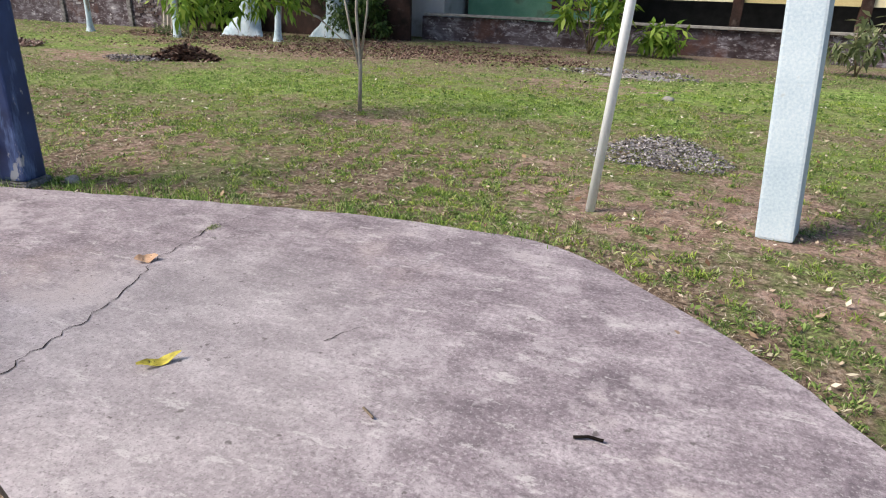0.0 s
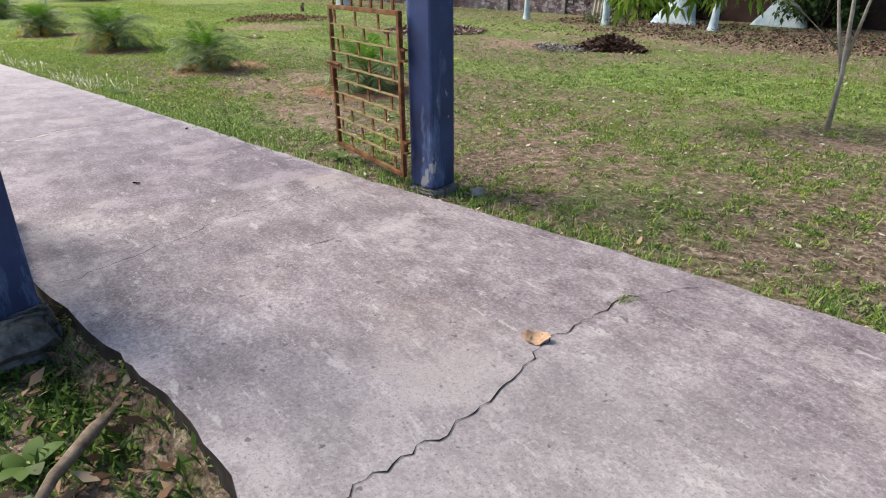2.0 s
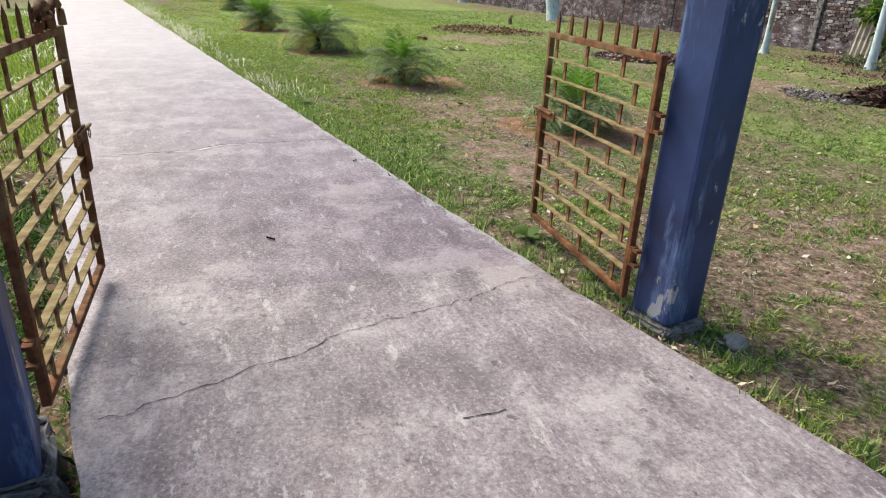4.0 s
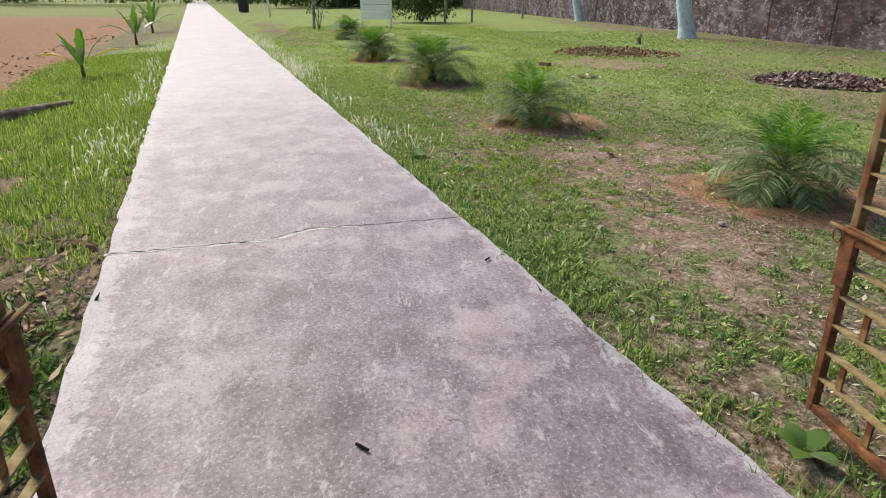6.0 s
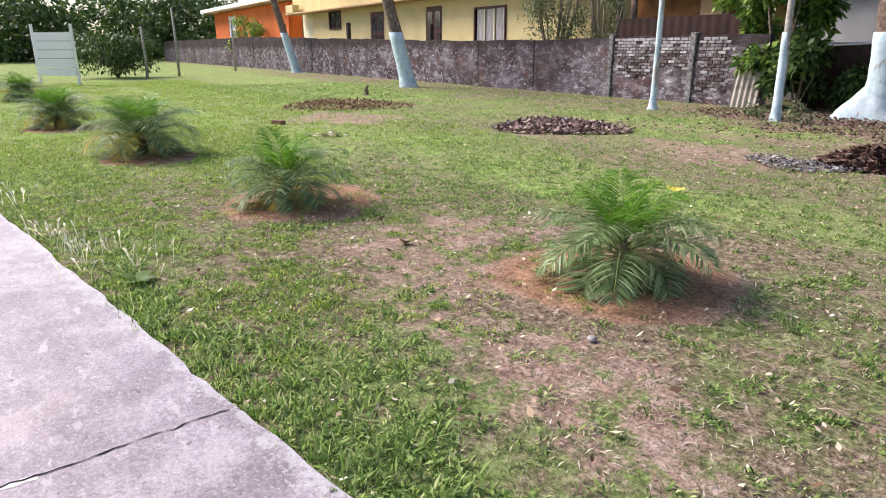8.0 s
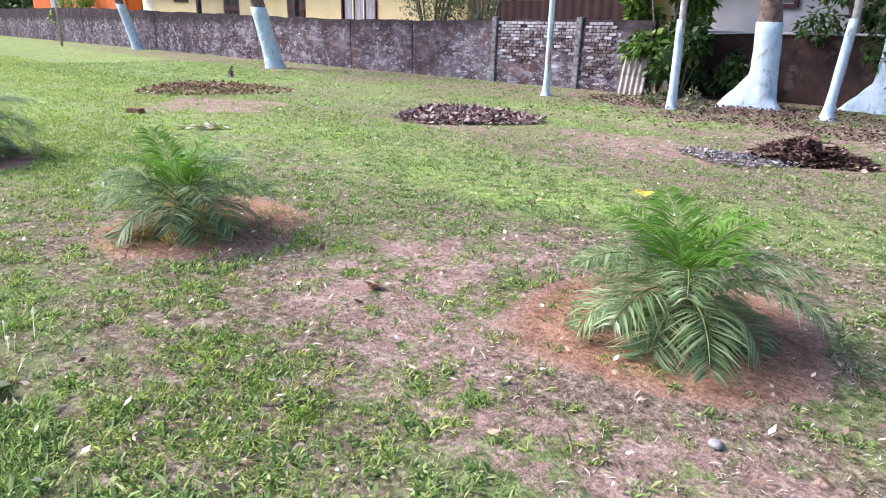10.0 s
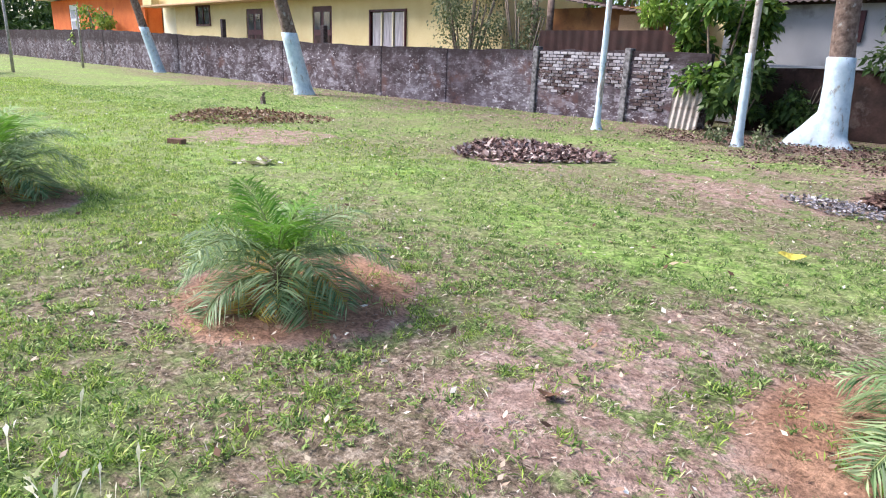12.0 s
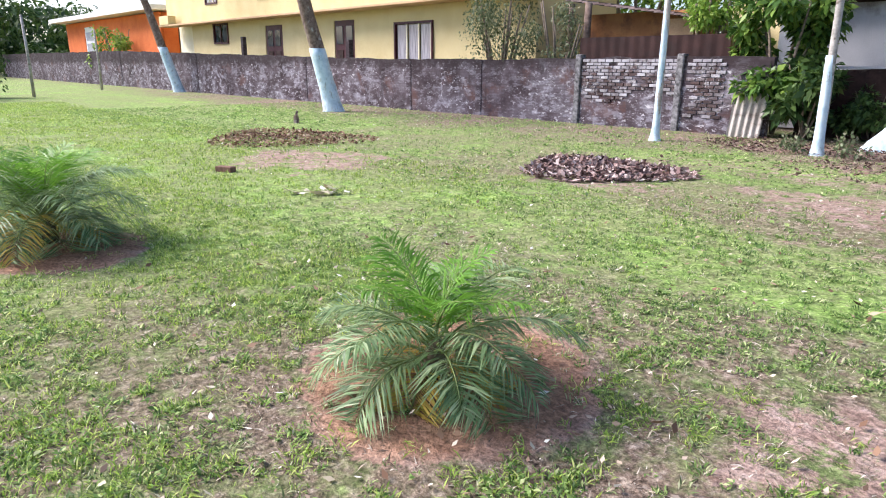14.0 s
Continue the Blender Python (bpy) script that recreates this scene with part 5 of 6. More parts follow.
# ---- palms ----
def frond(rs, a, elev, length, arch, pairs, leaflet, width):
    """A bent stalk and its two rows of leaflets."""
    n = 10
    pts, d = [Vector((0, 0, 0))], elev
    for i in range(n):
        d -= arch / n * (0.5 + i / n)
        pts.append(pts[-1] + Vector((math.cos(a) * math.cos(d), math.sin(a) * math.cos(d), math.sin(d))) * length / n)
    stalk = tube(bmesh.new(), pts, [0.008 * (1 - 0.8 * i / n) for i in range(n + 1)], 5)
    arr = np.array([tuple(p) for p in pts])
    u = np.repeat(np.linspace(0.16, 1.0, pairs), 2)
    i0 = np.minimum((u * n).astype(int), n - 1)
    fr = (u * n - i0)[:, None]
    p = arr[i0] * (1 - fr) + arr[i0 + 1] * fr
    tan = unit(arr[i0 + 1] - arr[i0])
    side = unit(np.cross(tan, np.array([0.0, 0, 1.0])) + 1e-6)
    up = np.cross(side, tan)
    sgn = np.where(np.arange(len(u)) % 2 == 0, 1.0, -1.0)[:, None]
    dirn = unit(tan * rs.uniform(0.55, 0.95, (len(u), 1)) + side * sgn + up * rs.uniform(-0.05, 0.35, (len(u), 1)) + rs.normal(size=(len(u), 3)) * 0.06)
    ln = leaflet * (0.35 + 1.0 * np.sin(np.pi * np.clip(0.12 + 0.86 * u, 0, 1))) * rs.uniform(0.85, 1.1, len(u))
    wv = unit(np.cross(dirn, up) + rs.normal(size=(len(u), 3)) * 0.15)
    v, f = leaves(p, dirn, wv, ln, np.full(len(u), width), ln * rs.uniform(0.12, 0.36, len(u)))
    return stalk, v, f


def palm(x, y, h, spin, seed, label, fronds=24):
    rs = np.random.RandomState(seed)
    t = thing("palm", x, y, float(ground_height(x, y)) - 0.01, label, "palm", "young palms beside the path", math.degrees(spin))
    part("stem", tube(bmesh.new(), [(0, 0, -0.03), (0, 0, 0.08), (0.01, 0, 0.17), (0.01, 0, 0.25)], [0.06, 0.075, 0.055, 0.03], 10, 0.12, random.Random(seed)), M_STEM, t, soft=True)
    for i in range(fronds):
        a = i * 2.399 + rs.uniform(-0.25, 0.25)
        f0 = i / (fronds - 1)
        elev = radians((84 - 74 * f0 ** 0.7 if fronds < 40 else 86 - 58 * f0 ** 0.75) + rs.uniform(-6, 6))
        ln = h * (0.60 + 0.42 * math.sin(math.pi * min(1, 0.1 + 0.9 * f0))) * rs.uniform(0.78, 1.12)
        dry = f0 > 0.6 and rs.rand() < (0.0 if seed == 70 else 0.36)
        mat = M_PALMDRY if dry else (M_PALMNEW if f0 < 0.22 else M_PALM)
        st, v, f = frond(rs, a, elev, ln, radians(52 + 85 * f0), 46, 0.21 * h / 0.72, 0.0105)
        z0 = 0.24 - 0.14 * f0
        v[:, 2] = np.maximum(v[:, 2] + z0, 0.012)
        fo = mesh_object("frond", quick_mesh("frond", v, f), mat, t, "dried yellow frond" if dry else ("fresh bright green frond" if f0 < 0.22 else ""))
        bmesh.ops.translate(st, vec=(0, 0, z0), verts=st.verts)
        part("stalk", st, M_RACHIS, fo, soft=True)
    return t


for i, (px, py, ph, sp) in enumerate(PALMS):
    palm(px, py, ph, sp, 70 + i, "young feathery palm in a ring of bare red soil" if i < 2 else "bushy young palm growing beside the concrete path", 32 if i < 2 else 46)


# ---- heaps ----
def heap(name, x, y, rx, ry, h, seed, mound_mat, bit_mat, n, size, label, category):
    """A low uneven mound with loose bits over it."""
    rs = np.random.RandomState(seed)
    z0 = float(ground_height(x, y))
    t = thing(name, x, y, z0, label, category)
    bm = bmesh.new()
    rings = []
    for i in range(6):
        f = i / 5
        ring = []
        for j in range(30):
            a = 6.283 * j / 30
            w = 1 + 0.16 * math.sin(3 * a + seed) + 0.09 * math.sin(7 * a + 2 * seed) + rs.uniform(-0.05, 0.05)
            ring.append(bm.verts.new((math.cos(a) * rx * w * (1 - f * 0.93), math.sin(a) * ry * w * (1 - f * 0.93), -0.03 + h * (f ** 0.7) + rs.uniform(-0.3, 0.3) * h * f)))
        rings.append(ring)
    for a, b in zip(rings, rings[1:]):
        for j in range(30):
            bm.faces.new((a[j], a[(j + 1) % 30], b[(j + 1) % 30], b[j]))
    bm.faces.new(rings[-1])
    part("mound", bm, mound_mat, t, soft=True)
    a, q = rs.rand(n) * 6.283, np.sqrt(rs.rand(n)) * 1.12
    w = 1 + 0.16 * np.sin(3 * a + seed)
    p = np.stack([np.cos(a) * rx * q * w, np.sin(a) * ry * q * w, h * np.clip(1 - q, 0, 1) ** 0.7 + rs.uniform(0.0, 0.035, n)], 1)
    d = unit(np.stack([rs.normal(size=n), rs.normal(size=n), rs.uniform(-0.1, 0.7, n)], 1))
    s = unit(np.cross(d, rs.normal(size=(n, 3)) * 0.4 + np.array([0, 0, 1.0])))
    ln = size * rs.uniform(0.5, 1.4, n)
    v, f = leaves(p, d, s, ln, ln * 0.5, ln * 0.1)
    tagged(mesh_object("scatter", quick_mesh("scatter", v, f), bit_mat, t), kind="stuff")
    return t


heap("leaf_heap", *HEAPS[0], 0.03, 81, M_LEAD, M_DEADLEAF, 3400, 0.085, "flat ring of raked brown leaves on the lawn", "leaf heap")
heap("leaf_heap", *HEAPS[1], 0.05, 82, M_LEAD, M_HEAPLEAF, 4200, 0.10, "loose heap of dark dry leaves raked together on the lawn", "leaf heap")
t = heap("debris_heap", *HEAPS[2], 0.24, 83, M_LEAD, M_DARKLEAF, 3200, 0.10, "burnt heap of dead branches and leaves on bare soil", "debris heap")
rnd = random.Random(84)
for i in range(26):
    a, q = rnd.random() * 6.283, math.sqrt(rnd.random())
    c = Vector((math.cos(a) * 0.55 * q, math.sin(a) * 0.42 * q, 0.05 + 0.24 * (1 - q)))
    b = rnd.random() * 6.283
    d = Vector((math.cos(b), math.sin(b), rnd.uniform(-0.15, 0.45))) * rnd.uniform(0.12, 0.3)
    part("branch", tube(bmesh.new(), [c - d, c + Vector((0, 0, 0.03)), c + d], [0.012, 0.022, 0.010], 6, 0.25, rnd), M_LEAD if i % 3 else M_TWIG, t)
heap("ash_patch", -10.35, 10.15, 0.62, 0.4, 0.015, 87, M_ASH, M_ASHBIT, 1300, 0.05, "pale ash and bleached flakes spilled before the burnt heap", "ash patch")
heap("ash_patch", *ASHES[0], 0.035, 85, M_ASH, M_ASHBIT, 4200, 0.034, "flat grey patch of ash and burnt flakes in the grass", "ash patch")
t = heap("ash_patch", *ASHES[1], 0.05, 86, M_ASH, M_ASHBIT, 900, 0.07, "grey ash patch with charred scraps on the lawn", "ash patch")


# ---- small things on the path and lawn ----
def curled_leaf(name, x, y, z, rz, length, width, material, label):
    bm = bmesh.new()
    n = 8
    rows = []
    for i in range(n + 1):
        u = i / n
        w = width / 2 * math.sin(math.pi * min(1, 0.06 + 0.92 * u)) ** 0.8 * (1 + 0.12 * math.sin(17 * u + length * 90))
        zc = 0.006 + 0.5 * length * (u - 0.5) ** 2 + 0.006 * math.sin(9 * u)
        rows.append([bm.verts.new((u * length, s * w, zc + (0.3 + 0.25 * s) * abs(s) * w)) for s in (-1, 0, 1)])
    for a, b in zip(rows, rows[1:]):
        for j in range(2):
            bm.faces.new((a[j], b[j], b[j + 1], a[j + 1]))
    o = part(name, bm, material, None, label, soft=True)
    o.matrix_basis = pose(x, y, z, 0, 0, rz)
    return tagged(o, category="leaf")


curled_leaf("fallen_leaf", -1.89, 1.70, 0.002, 58, 0.175, 0.046, M_YELLEAF, "long yellow fallen leaf lying on the concrete")
curled_leaf("fallen_leaf", -2.70, 2.50, 0.001, 50, 0.12, 0.075, M_TANLEAF, "tan dry leaf lying beside a crack")
curled_leaf("fallen_leaf", -10.15, 7.35, 0.0, 20, 0.2, 0.10, M_YELLEAF, "large yellow fallen leaf on the lawn")
curled_leaf("fallen_leaf", -9.98, 4.18, -0.03, 200, 0.12, 0.07, M_DEADLEAF, "curled brown leaf on bare soil")
for pts, r, lab in (([(-0.22, 1.97, 0.01), (-0.17, 1.99, 0.012), (-0.12, 1.99, 0.01)], 0.006, "short black twig lying on the concrete"), ([(-0.96, 1.83, 0.01), (-0.9, 1.79, 0.01)], 0.005, "small brown twig lying on the concrete"), ([(-7.50, 2.41, 0.01), (-7.46, 2.38, 0.012)], 0.006, "small dark twig on the path"), ([(-5.93, 1.62, 0.01), (-5.89, 1.66, 0.01)], 0.006, "small dark twig on the path")):
    o = part("twig", tube(bmesh.new(), pts, [r] * len(pts), 6), M_TWIG if "brown" in lab else M_CRACK, None, lab)
    tagged(o, category="twig")
bm = box(0, 0, 0.045, 0.28, 0.13, 0.085, bevel=0.012)
o = part("loose_brick", bm, M_REDBRICK, None, "single dark brick lying on the lawn")
o.matrix_basis = pose(-18.85, 6.1, -0.06, 0, 0, 25)
tagged(o, category="brick")


o = part("stump", tube(bmesh.new(), [(-25.3, 11.2, -0.08), (-25.32, 11.22, 0.12), (-25.5, 11.35, 0.24)], [0.09, 0.075, 0.04], 8, 0.2, random.Random(29)), M_BARK, None, "short dark broken stump sticking out of the lawn")
tagged(o, category="stump")


def stone(x, y, z, s, seed, label):
    bm = bmesh.new()
    bmesh.ops.create_icosphere(bm, subdivisions=2, radius=1)
    rnd = random.Random(seed)
    for v in bm.verts:
        v.co *= rnd.uniform(0.85, 1.1)
        v.co.z *= 0.6
        v.co *= s
    o = part("stone", bm, M_STONE, None, label, soft=True)
    o.location = (x, y, z)
    return tagged(o, category="stone")


stone(-4.38, 3.56, -0.03, 0.06, 1, "rounded pale stone at the foot of the blue post")
stone(-8.0, 4.15, -0.035, 0.028, 2, "small pale stone on the lawn")
stone(-0.35, 10.6, -0.02, 0.09, 3, "small white stone on the lawn")
o = part("dry_branch", tube(bmesh.new(), [(-2.95, 0.72, -0.16), (-3.1, 0.82, -0.125), (-3.27, 0.97, -0.115), (-3.40, 1.07, -0.13)], [0.018, 0.028, 0.024, 0.010], 10, 0.3, random.Random(19)), M_TWIG, None, "thick dry branch lying in the leaf-strewn bed", soft=True)
tagged(o, category="branch")
line = [(-13.45, -3.22), (-13.8, -3.03), (-14.25, -2.8), (-14.75, -2.55)]
o = part("rotten_log", tube(bmesh.new(), [(x, y, float(ground_height(x, y)) + 0.05) for x, y in line], [0.10, 0.105, 0.075, 0.03], 10, 0.14, random.Random(9)), M_BARK, None, "weathered grey log lying in the grass", soft=True)
tagged(o, category="log")


# ---- far lawn things ----
t = thing("metal_screen", -39.0, 3.1, -0.05, "white slatted metal screen standing on posts on the lawn", "screen", rz=46)
for i in range(5):
    part("slat", box(0, 0.02 * (i % 2), 0.55 + 0.36 * i, 1.9, 0.05, 0.34, bevel=0.01), M_TIN, t)
for s in (-1, 1):
    part("post", box(s * 0.98, 0.06, 1.25, 0.09, 0.09, 2.5), M_TIN, t)
t = thing("litter_bin", -70.5, -7.9, -0.05, "black plastic litter bin beside the path", "bin")
part("body", box(0, 0, 0.62, 0.9, 0.8, 1.1, taper=1.15, bevel=0.04), M_BLACK, t)
part("lid", box(0, 0, 1.22, 1.12, 1.0, 0.12, bevel=0.03), M_BLACK, t)
for s in (-1, 1):
    part("leg", box(s * 0.35, 0, 0.04, 0.08, 0.6, 0.1), M_BLACK, t)
for x, y, h, dx, lab in ((-66.8, -5.1, 3.2, -0.5, "leaning white pole on the far lawn"), (-57.2, -4.1, 2.6, -0.4, "slanting white stake on the lawn")):
    t = thing("white_stake", x, y, -0.05, lab, "stake")
    part("tube", tube(bmesh.new(), [(0, 0, 0), (dx * 0.5, dx * 0.4, h * 0.5), (dx, dx * 0.8, h)], [0.06, 0.06, 0.055], 8), M_POLE, t, soft=True)
    part("tip", tube(bmesh.new(), [(dx, dx * 0.8, h), (dx, dx * 0.8, h + 0.06)], [0.055, 0.02], 8), M_POLE, t)
for x, y, h in ((-44.0, 7.4, 2.6), (-45.0, 9.2, 3.6), (-52.0, 14.2, 3.4), (-36.6, 0.1, 1.2)):
    t = thing("wooden_stake", x, y, -0.05, "thin grey wooden stake standing in the lawn", "stake", "stakes")
    part("shaft", tube(bmesh.new(), [(0, 0, 0), (0.03, 0.02, h * 0.5), (-0.02, 0.0, h)], [0.075, 0.065, 0.05], 8, 0.06, random.Random(int(h * 10))), M_PALEBARK, t, soft=True)
shrub("young_tree", -36.3, 0.35, -0.05, 1.9, 0.7, 91, M_PALEBUSH, 160, 0.16, "thin young tree with few leaves on the far lawn", 0.5, 4, 6)


def broad_plant(x, y, h, seed, label, dry=False):
    """A young coconut-like plant: upright broad leaves on stalks."""
    rnd = random.Random(seed)
    t = thing("young_coconut", x, y, float(ground_height(x, y)), label, "young coconut", "young coconuts on the bank")
    part("stem", tube(bmesh.new(), [(0, 0, 0), (0.03, 0, h * 0.18), (0.02, 0.0, h * 0.35)], [0.045 * h, 0.035 * h, 0.02 * h], 8), M_STEM, t, soft=True)
    for i in range(8):
        a, tilt = i * 2.4 + rnd.random(), 0.12 + 0.13 * i
        bm = bmesh.new()
        rows = []
        for j in range(9):
            u = j / 8
            q = h * (0.3 + 0.75 * u)
            r = q * math.sin(tilt * (0.5 + 0.6 * u))
            c = Vector((math.cos(a) * r, math.sin(a) * r, q * math.cos(tilt * (0.4 + 0.7 * u))))
            w = h * 0.085 * math.sin(math.pi * min(1, 0.05 + 0.9 * u)) * (1 + 0.25 * math.sin(23 * u + i))
            s = Vector((-math.sin(a), math.cos(a), 0)) * w
            rows.append([bm.verts.new(c + s * k + Vector((0, 0, abs(k) * w * 0.4))) for k in (-1, 0, 1)])
        for r0, r1 in zip(rows, rows[1:]):
            for k in range(2):
                bm.faces.new((r0[k], r1[k], r1[k + 1], r0[k + 1]))
        part("leaf", bm, M_PALMDRY if dry and i > 5 else (M_PALMNEW if i < 3 else M_PALM), t, soft=True)
    return t


broad_plant(-18.6, -3.75, 0.95, 5, "young coconut plant with upright bright green leaves on the bank", True)
broad_plant(-28.0, -5.4, 1.2, 6, "young coconut plant on the far bank")
broad_plant(-36.0, -7.0, 1.3, 7, "young coconut plant on the far bank")
broad_plant(-9.75, -1.45, 0.42, 8, "small orange-tinged seedling in bare soil", True)

# far edge of the pond and the woods round the place
o = part("far_wall", box(-105, -78, 0.35, 60, 0.4, 1.1, rot=Matrix.Rotation(radians(118), 4, "Z"), bevel=0.03), M_WHITEWALL, None, "low whitish wall on the far side of the pond")
tagged(o, category="wall", kind="structure")
rs = np.random.RandomState(95)
cents, rad = [], []
for i in range(420):
    a = rs.uniform(0, 6.283)
    q = rs.uniform(118, 160)
    cx, cy = -25 + math.cos(a) * q, math.sin(a) * q
    cents.append((cx, cy, rs.uniform(1.0, 9.0)))
    rad.append(rs.uniform(2.5, 5.0))
for i in range(240):
    cents.append((rs.uniform(-125, -92), rs.uniform(-8, 32), rs.uniform(0.6, 7.5)))
    rad.append(rs.uniform(1.4, 2.8))
for i in range(150):
    cents.append((rs.uniform(-190, -130), rs.uniform(-90, -8), rs.uniform(0.6, 8)))
    rad.append(rs.uniform(2, 4))
for i in range(60):
    cents.append((rs.uniform(-60, 12), rs.uniform(31, 40), rs.uniform(2, 9.0)))
    rad.append(rs.uniform(1.5, 3.0))
v, f = cloud(rs, cents, rad, 90000, 0.85)
v[:, 2] = np.maximum(v[:, 2], 0.0)
tagged(mesh_object("far_woods", quick_mesh("far_woods", v, f), M_TREELEAF), "distant belt of dark green trees", "woods", kind="stuff")


# ---- grass, straw and litter ----
def blades(rs, x, y, h, w, lean, top=None):
    """Three-cornered blades at the given places."""
    n = len(x)
    a = rs.rand(n) * 6.283
    t = rs.uniform(*lean, n)
    z = ground_height(x, y) - 0.004
    p = np.stack([x, y, z], 1)
    d = np.stack([np.cos(a) * np.sin(t), np.sin(a) * np.sin(t), np.cos(t)], 1)
    b = a + 1.571 + rs.uniform(-0.5, 0.5, n)
    s = np.stack([np.cos(b), np.sin(b), np.zeros(n)], 1) * (w / 2)[:, None]
    v = np.stack([p - s, p + s, p + d * h[:, None]], 1).reshape(-1, 3)
    return v, np.arange(3 * n).reshape(n, 3)


def sward(name, seed, region, tufts, per, hgt, wid, spread, material, label, want, lean=(0.2, 1.15)):
    """Tufts of blades over a stretch of lawn; want gives the chance of a tuft by place."""
    rs = np.random.RandomState(seed)
    x0, x1, y0, y1 = region
    x, y = rs.uniform(x0, x1, tufts), rs.uniform(y0, y1, tufts)
    keep = (rs.rand(tufts) < want(x, y)) & ~in_apron(x, y, -0.015)
    x, y = x[keep], y[keep]
    size = rs.uniform(0.55, 1.25, len(x))
    x, y, size = np.repeat(x, per), np.repeat(y, per), np.repeat(size, per)
    n = len(x)
    q, a = np.abs(rs.normal(size=n)) * spread * size, rs.rand(n) * 6.283
    x, y = x + np.cos(a) * q, y + np.sin(a) * q
    v, f = blades(rs, x, y, hgt * size * rs.uniform(0.5, 1.3, n), np.full(n, wid) * rs.uniform(0.6, 1.3, n), lean)
    return tagged(mesh_object(name, quick_mesh(name, v, f), material), label, "grass", kind="stuff")


def clump(x, y, f, seed):
    """Patchy growth: sharp-edged clumps, 0 to 1."""
    return 0.15 + 0.85 * step01(-0.25, 0.4, 0.7 * fuzz(x, y, f, seed) + 0.8 * fuzz(x, y, f * 3.1, seed + 1) - 0.1)


def thin(x, y):
    """Worn stretches where the growth is sparse."""
    return 0.3 + 0.7 * step01(-0.35, 0.35, fuzz(x, y, 1.7, 41) + 0.5 * fuzz(x, y, 4.2, 42) + 0.25 * step01(5.0, 7.5, y) + 0.2)


def turf(x, y):
    b, l, _ = cover(x, y)
    return thin(x, y) * np.clip((1 - 1.3 * b), 0, 1) * np.clip(0.18 + 0.75 * clump(x, y, 3.5, 21) + 0.3 * l, 0, 1)


def rich(x, y):
    b, l, _ = cover(x, y)
    return thin(x, y) * np.clip(0.28 + 0.8 * l + 0.3 * fuzz(x, y, 1.1, 34), 0.05, 1) * clump(x, y, 4.5, 31) * np.clip(1 - 1.2 * b, 0.05, 1)


def dry(x, y):
    b, l, _ = cover(x, y)
    return np.clip(0.55 + 0.3 * b - 0.75 * l + 0.3 * fuzz(x, y, 2.0, 23), 0.05, 1) * np.clip(1.6 - 1.5 * np.minimum(b, 1.05), 0.03, 1) * (1.5 - 0.9 * thin(x, y))


def border(x, y):
    d = y - path_right(x)
    return np.where(x < -4.9, np.exp(-((d - 0.10) / 0.17) ** 2), np.exp(-((y - 3.66 - np.where(x < -2.4, 0.235 * (x + 2.4), 0)) / 0.2 - 0.5) ** 2) * (x < -0.6)) * (0.55 + 0.45 * fuzz(x, y, 4.0, 24))


def rosettes(name, seed, region, count, per, length, slim, material, label, want, rise=(0.05, 0.8)):
    """Low broad-leaved weeds: a few flat leaves from one root."""
    rs = np.random.RandomState(seed)
    x0, x1, y0, y1 = region
    x, y = rs.uniform(x0, x1, count), rs.uniform(y0, y1, count)
    keep = (rs.rand(count) < want(x, y)) & ~in_apron(x, y, -0.01)
    x, y = np.repeat(x[keep], per), np.repeat(y[keep], per)
    n = len(x)
    size = np.repeat(rs.uniform(0.6, 1.3, keep.sum()), per) * length
    x, y = x + rs.normal(size=n) * size * 0.4, y + rs.normal(size=n) * size * 0.4
    a, e = rs.rand(n) * 6.283, rs.uniform(*rise, n)
    d = np.stack([np.cos(a) * np.cos(e), np.sin(a) * np.cos(e), np.sin(e)], 1)
    s = unit(np.cross(d, rs.normal(size=(n, 3)) * 0.3 + np.array([0, 0, 1.0])))
    p = np.stack([x, y, ground_height(x, y) + rs.uniform(0.0, 0.03, n)], 1)
    ln = size * rs.uniform(0.6, 1.25, n)
    v, f = leaves(p, d, s, ln, ln * slim, ln * 0.2)
    return tagged(mesh_object(name, quick_mesh(name, v, f), material), label, "weeds", kind="stuff")


def tussocks(name, seed, region, count, per, length, slim, material, label, want, rise=(0.25, 1.25)):
    """Separate tufts of broad short blades fanning from one root."""
    rs = np.random.RandomState(seed)
    x0, x1, y0, y1 = region
    x, y = rs.uniform(x0, x1, count), rs.uniform(y0, y1, count)
    keep = (rs.rand(count) < want(x, y)) & ~in_apron(x, y, 0.0)
    k = int(keep.sum())
    size = np.repeat(rs.uniform(0.6, 1.35, k), per) * length
    x, y = np.repeat(x[keep], per), np.repeat(y[keep], per)
    n = len(x)
    x, y = x + rs.normal(size=n) * size * 0.5, y + rs.normal(size=n) * size * 0.5
    a, e = rs.rand(n) * 6.283, rs.uniform(*rise, n)
    d = np.stack([np.cos(a) * np.cos(e), np.sin(a) * np.cos(e), np.sin(e)], 1)
    s = unit(np.cross(d, rs.normal(size=(n, 3)) * 0.25 + np.array([0, 0, 1.0])))
    p = np.stack([x, y, ground_height(x, y) - 0.003], 1)
    ln = size * rs.uniform(0.6, 1.3, n)
    v, f = leaves(p, d, s, ln, ln * slim, ln * 0.25)
    return tagged(mesh_object(name, quick_mesh(name, v, f), material), label, "grass", kind="stuff")


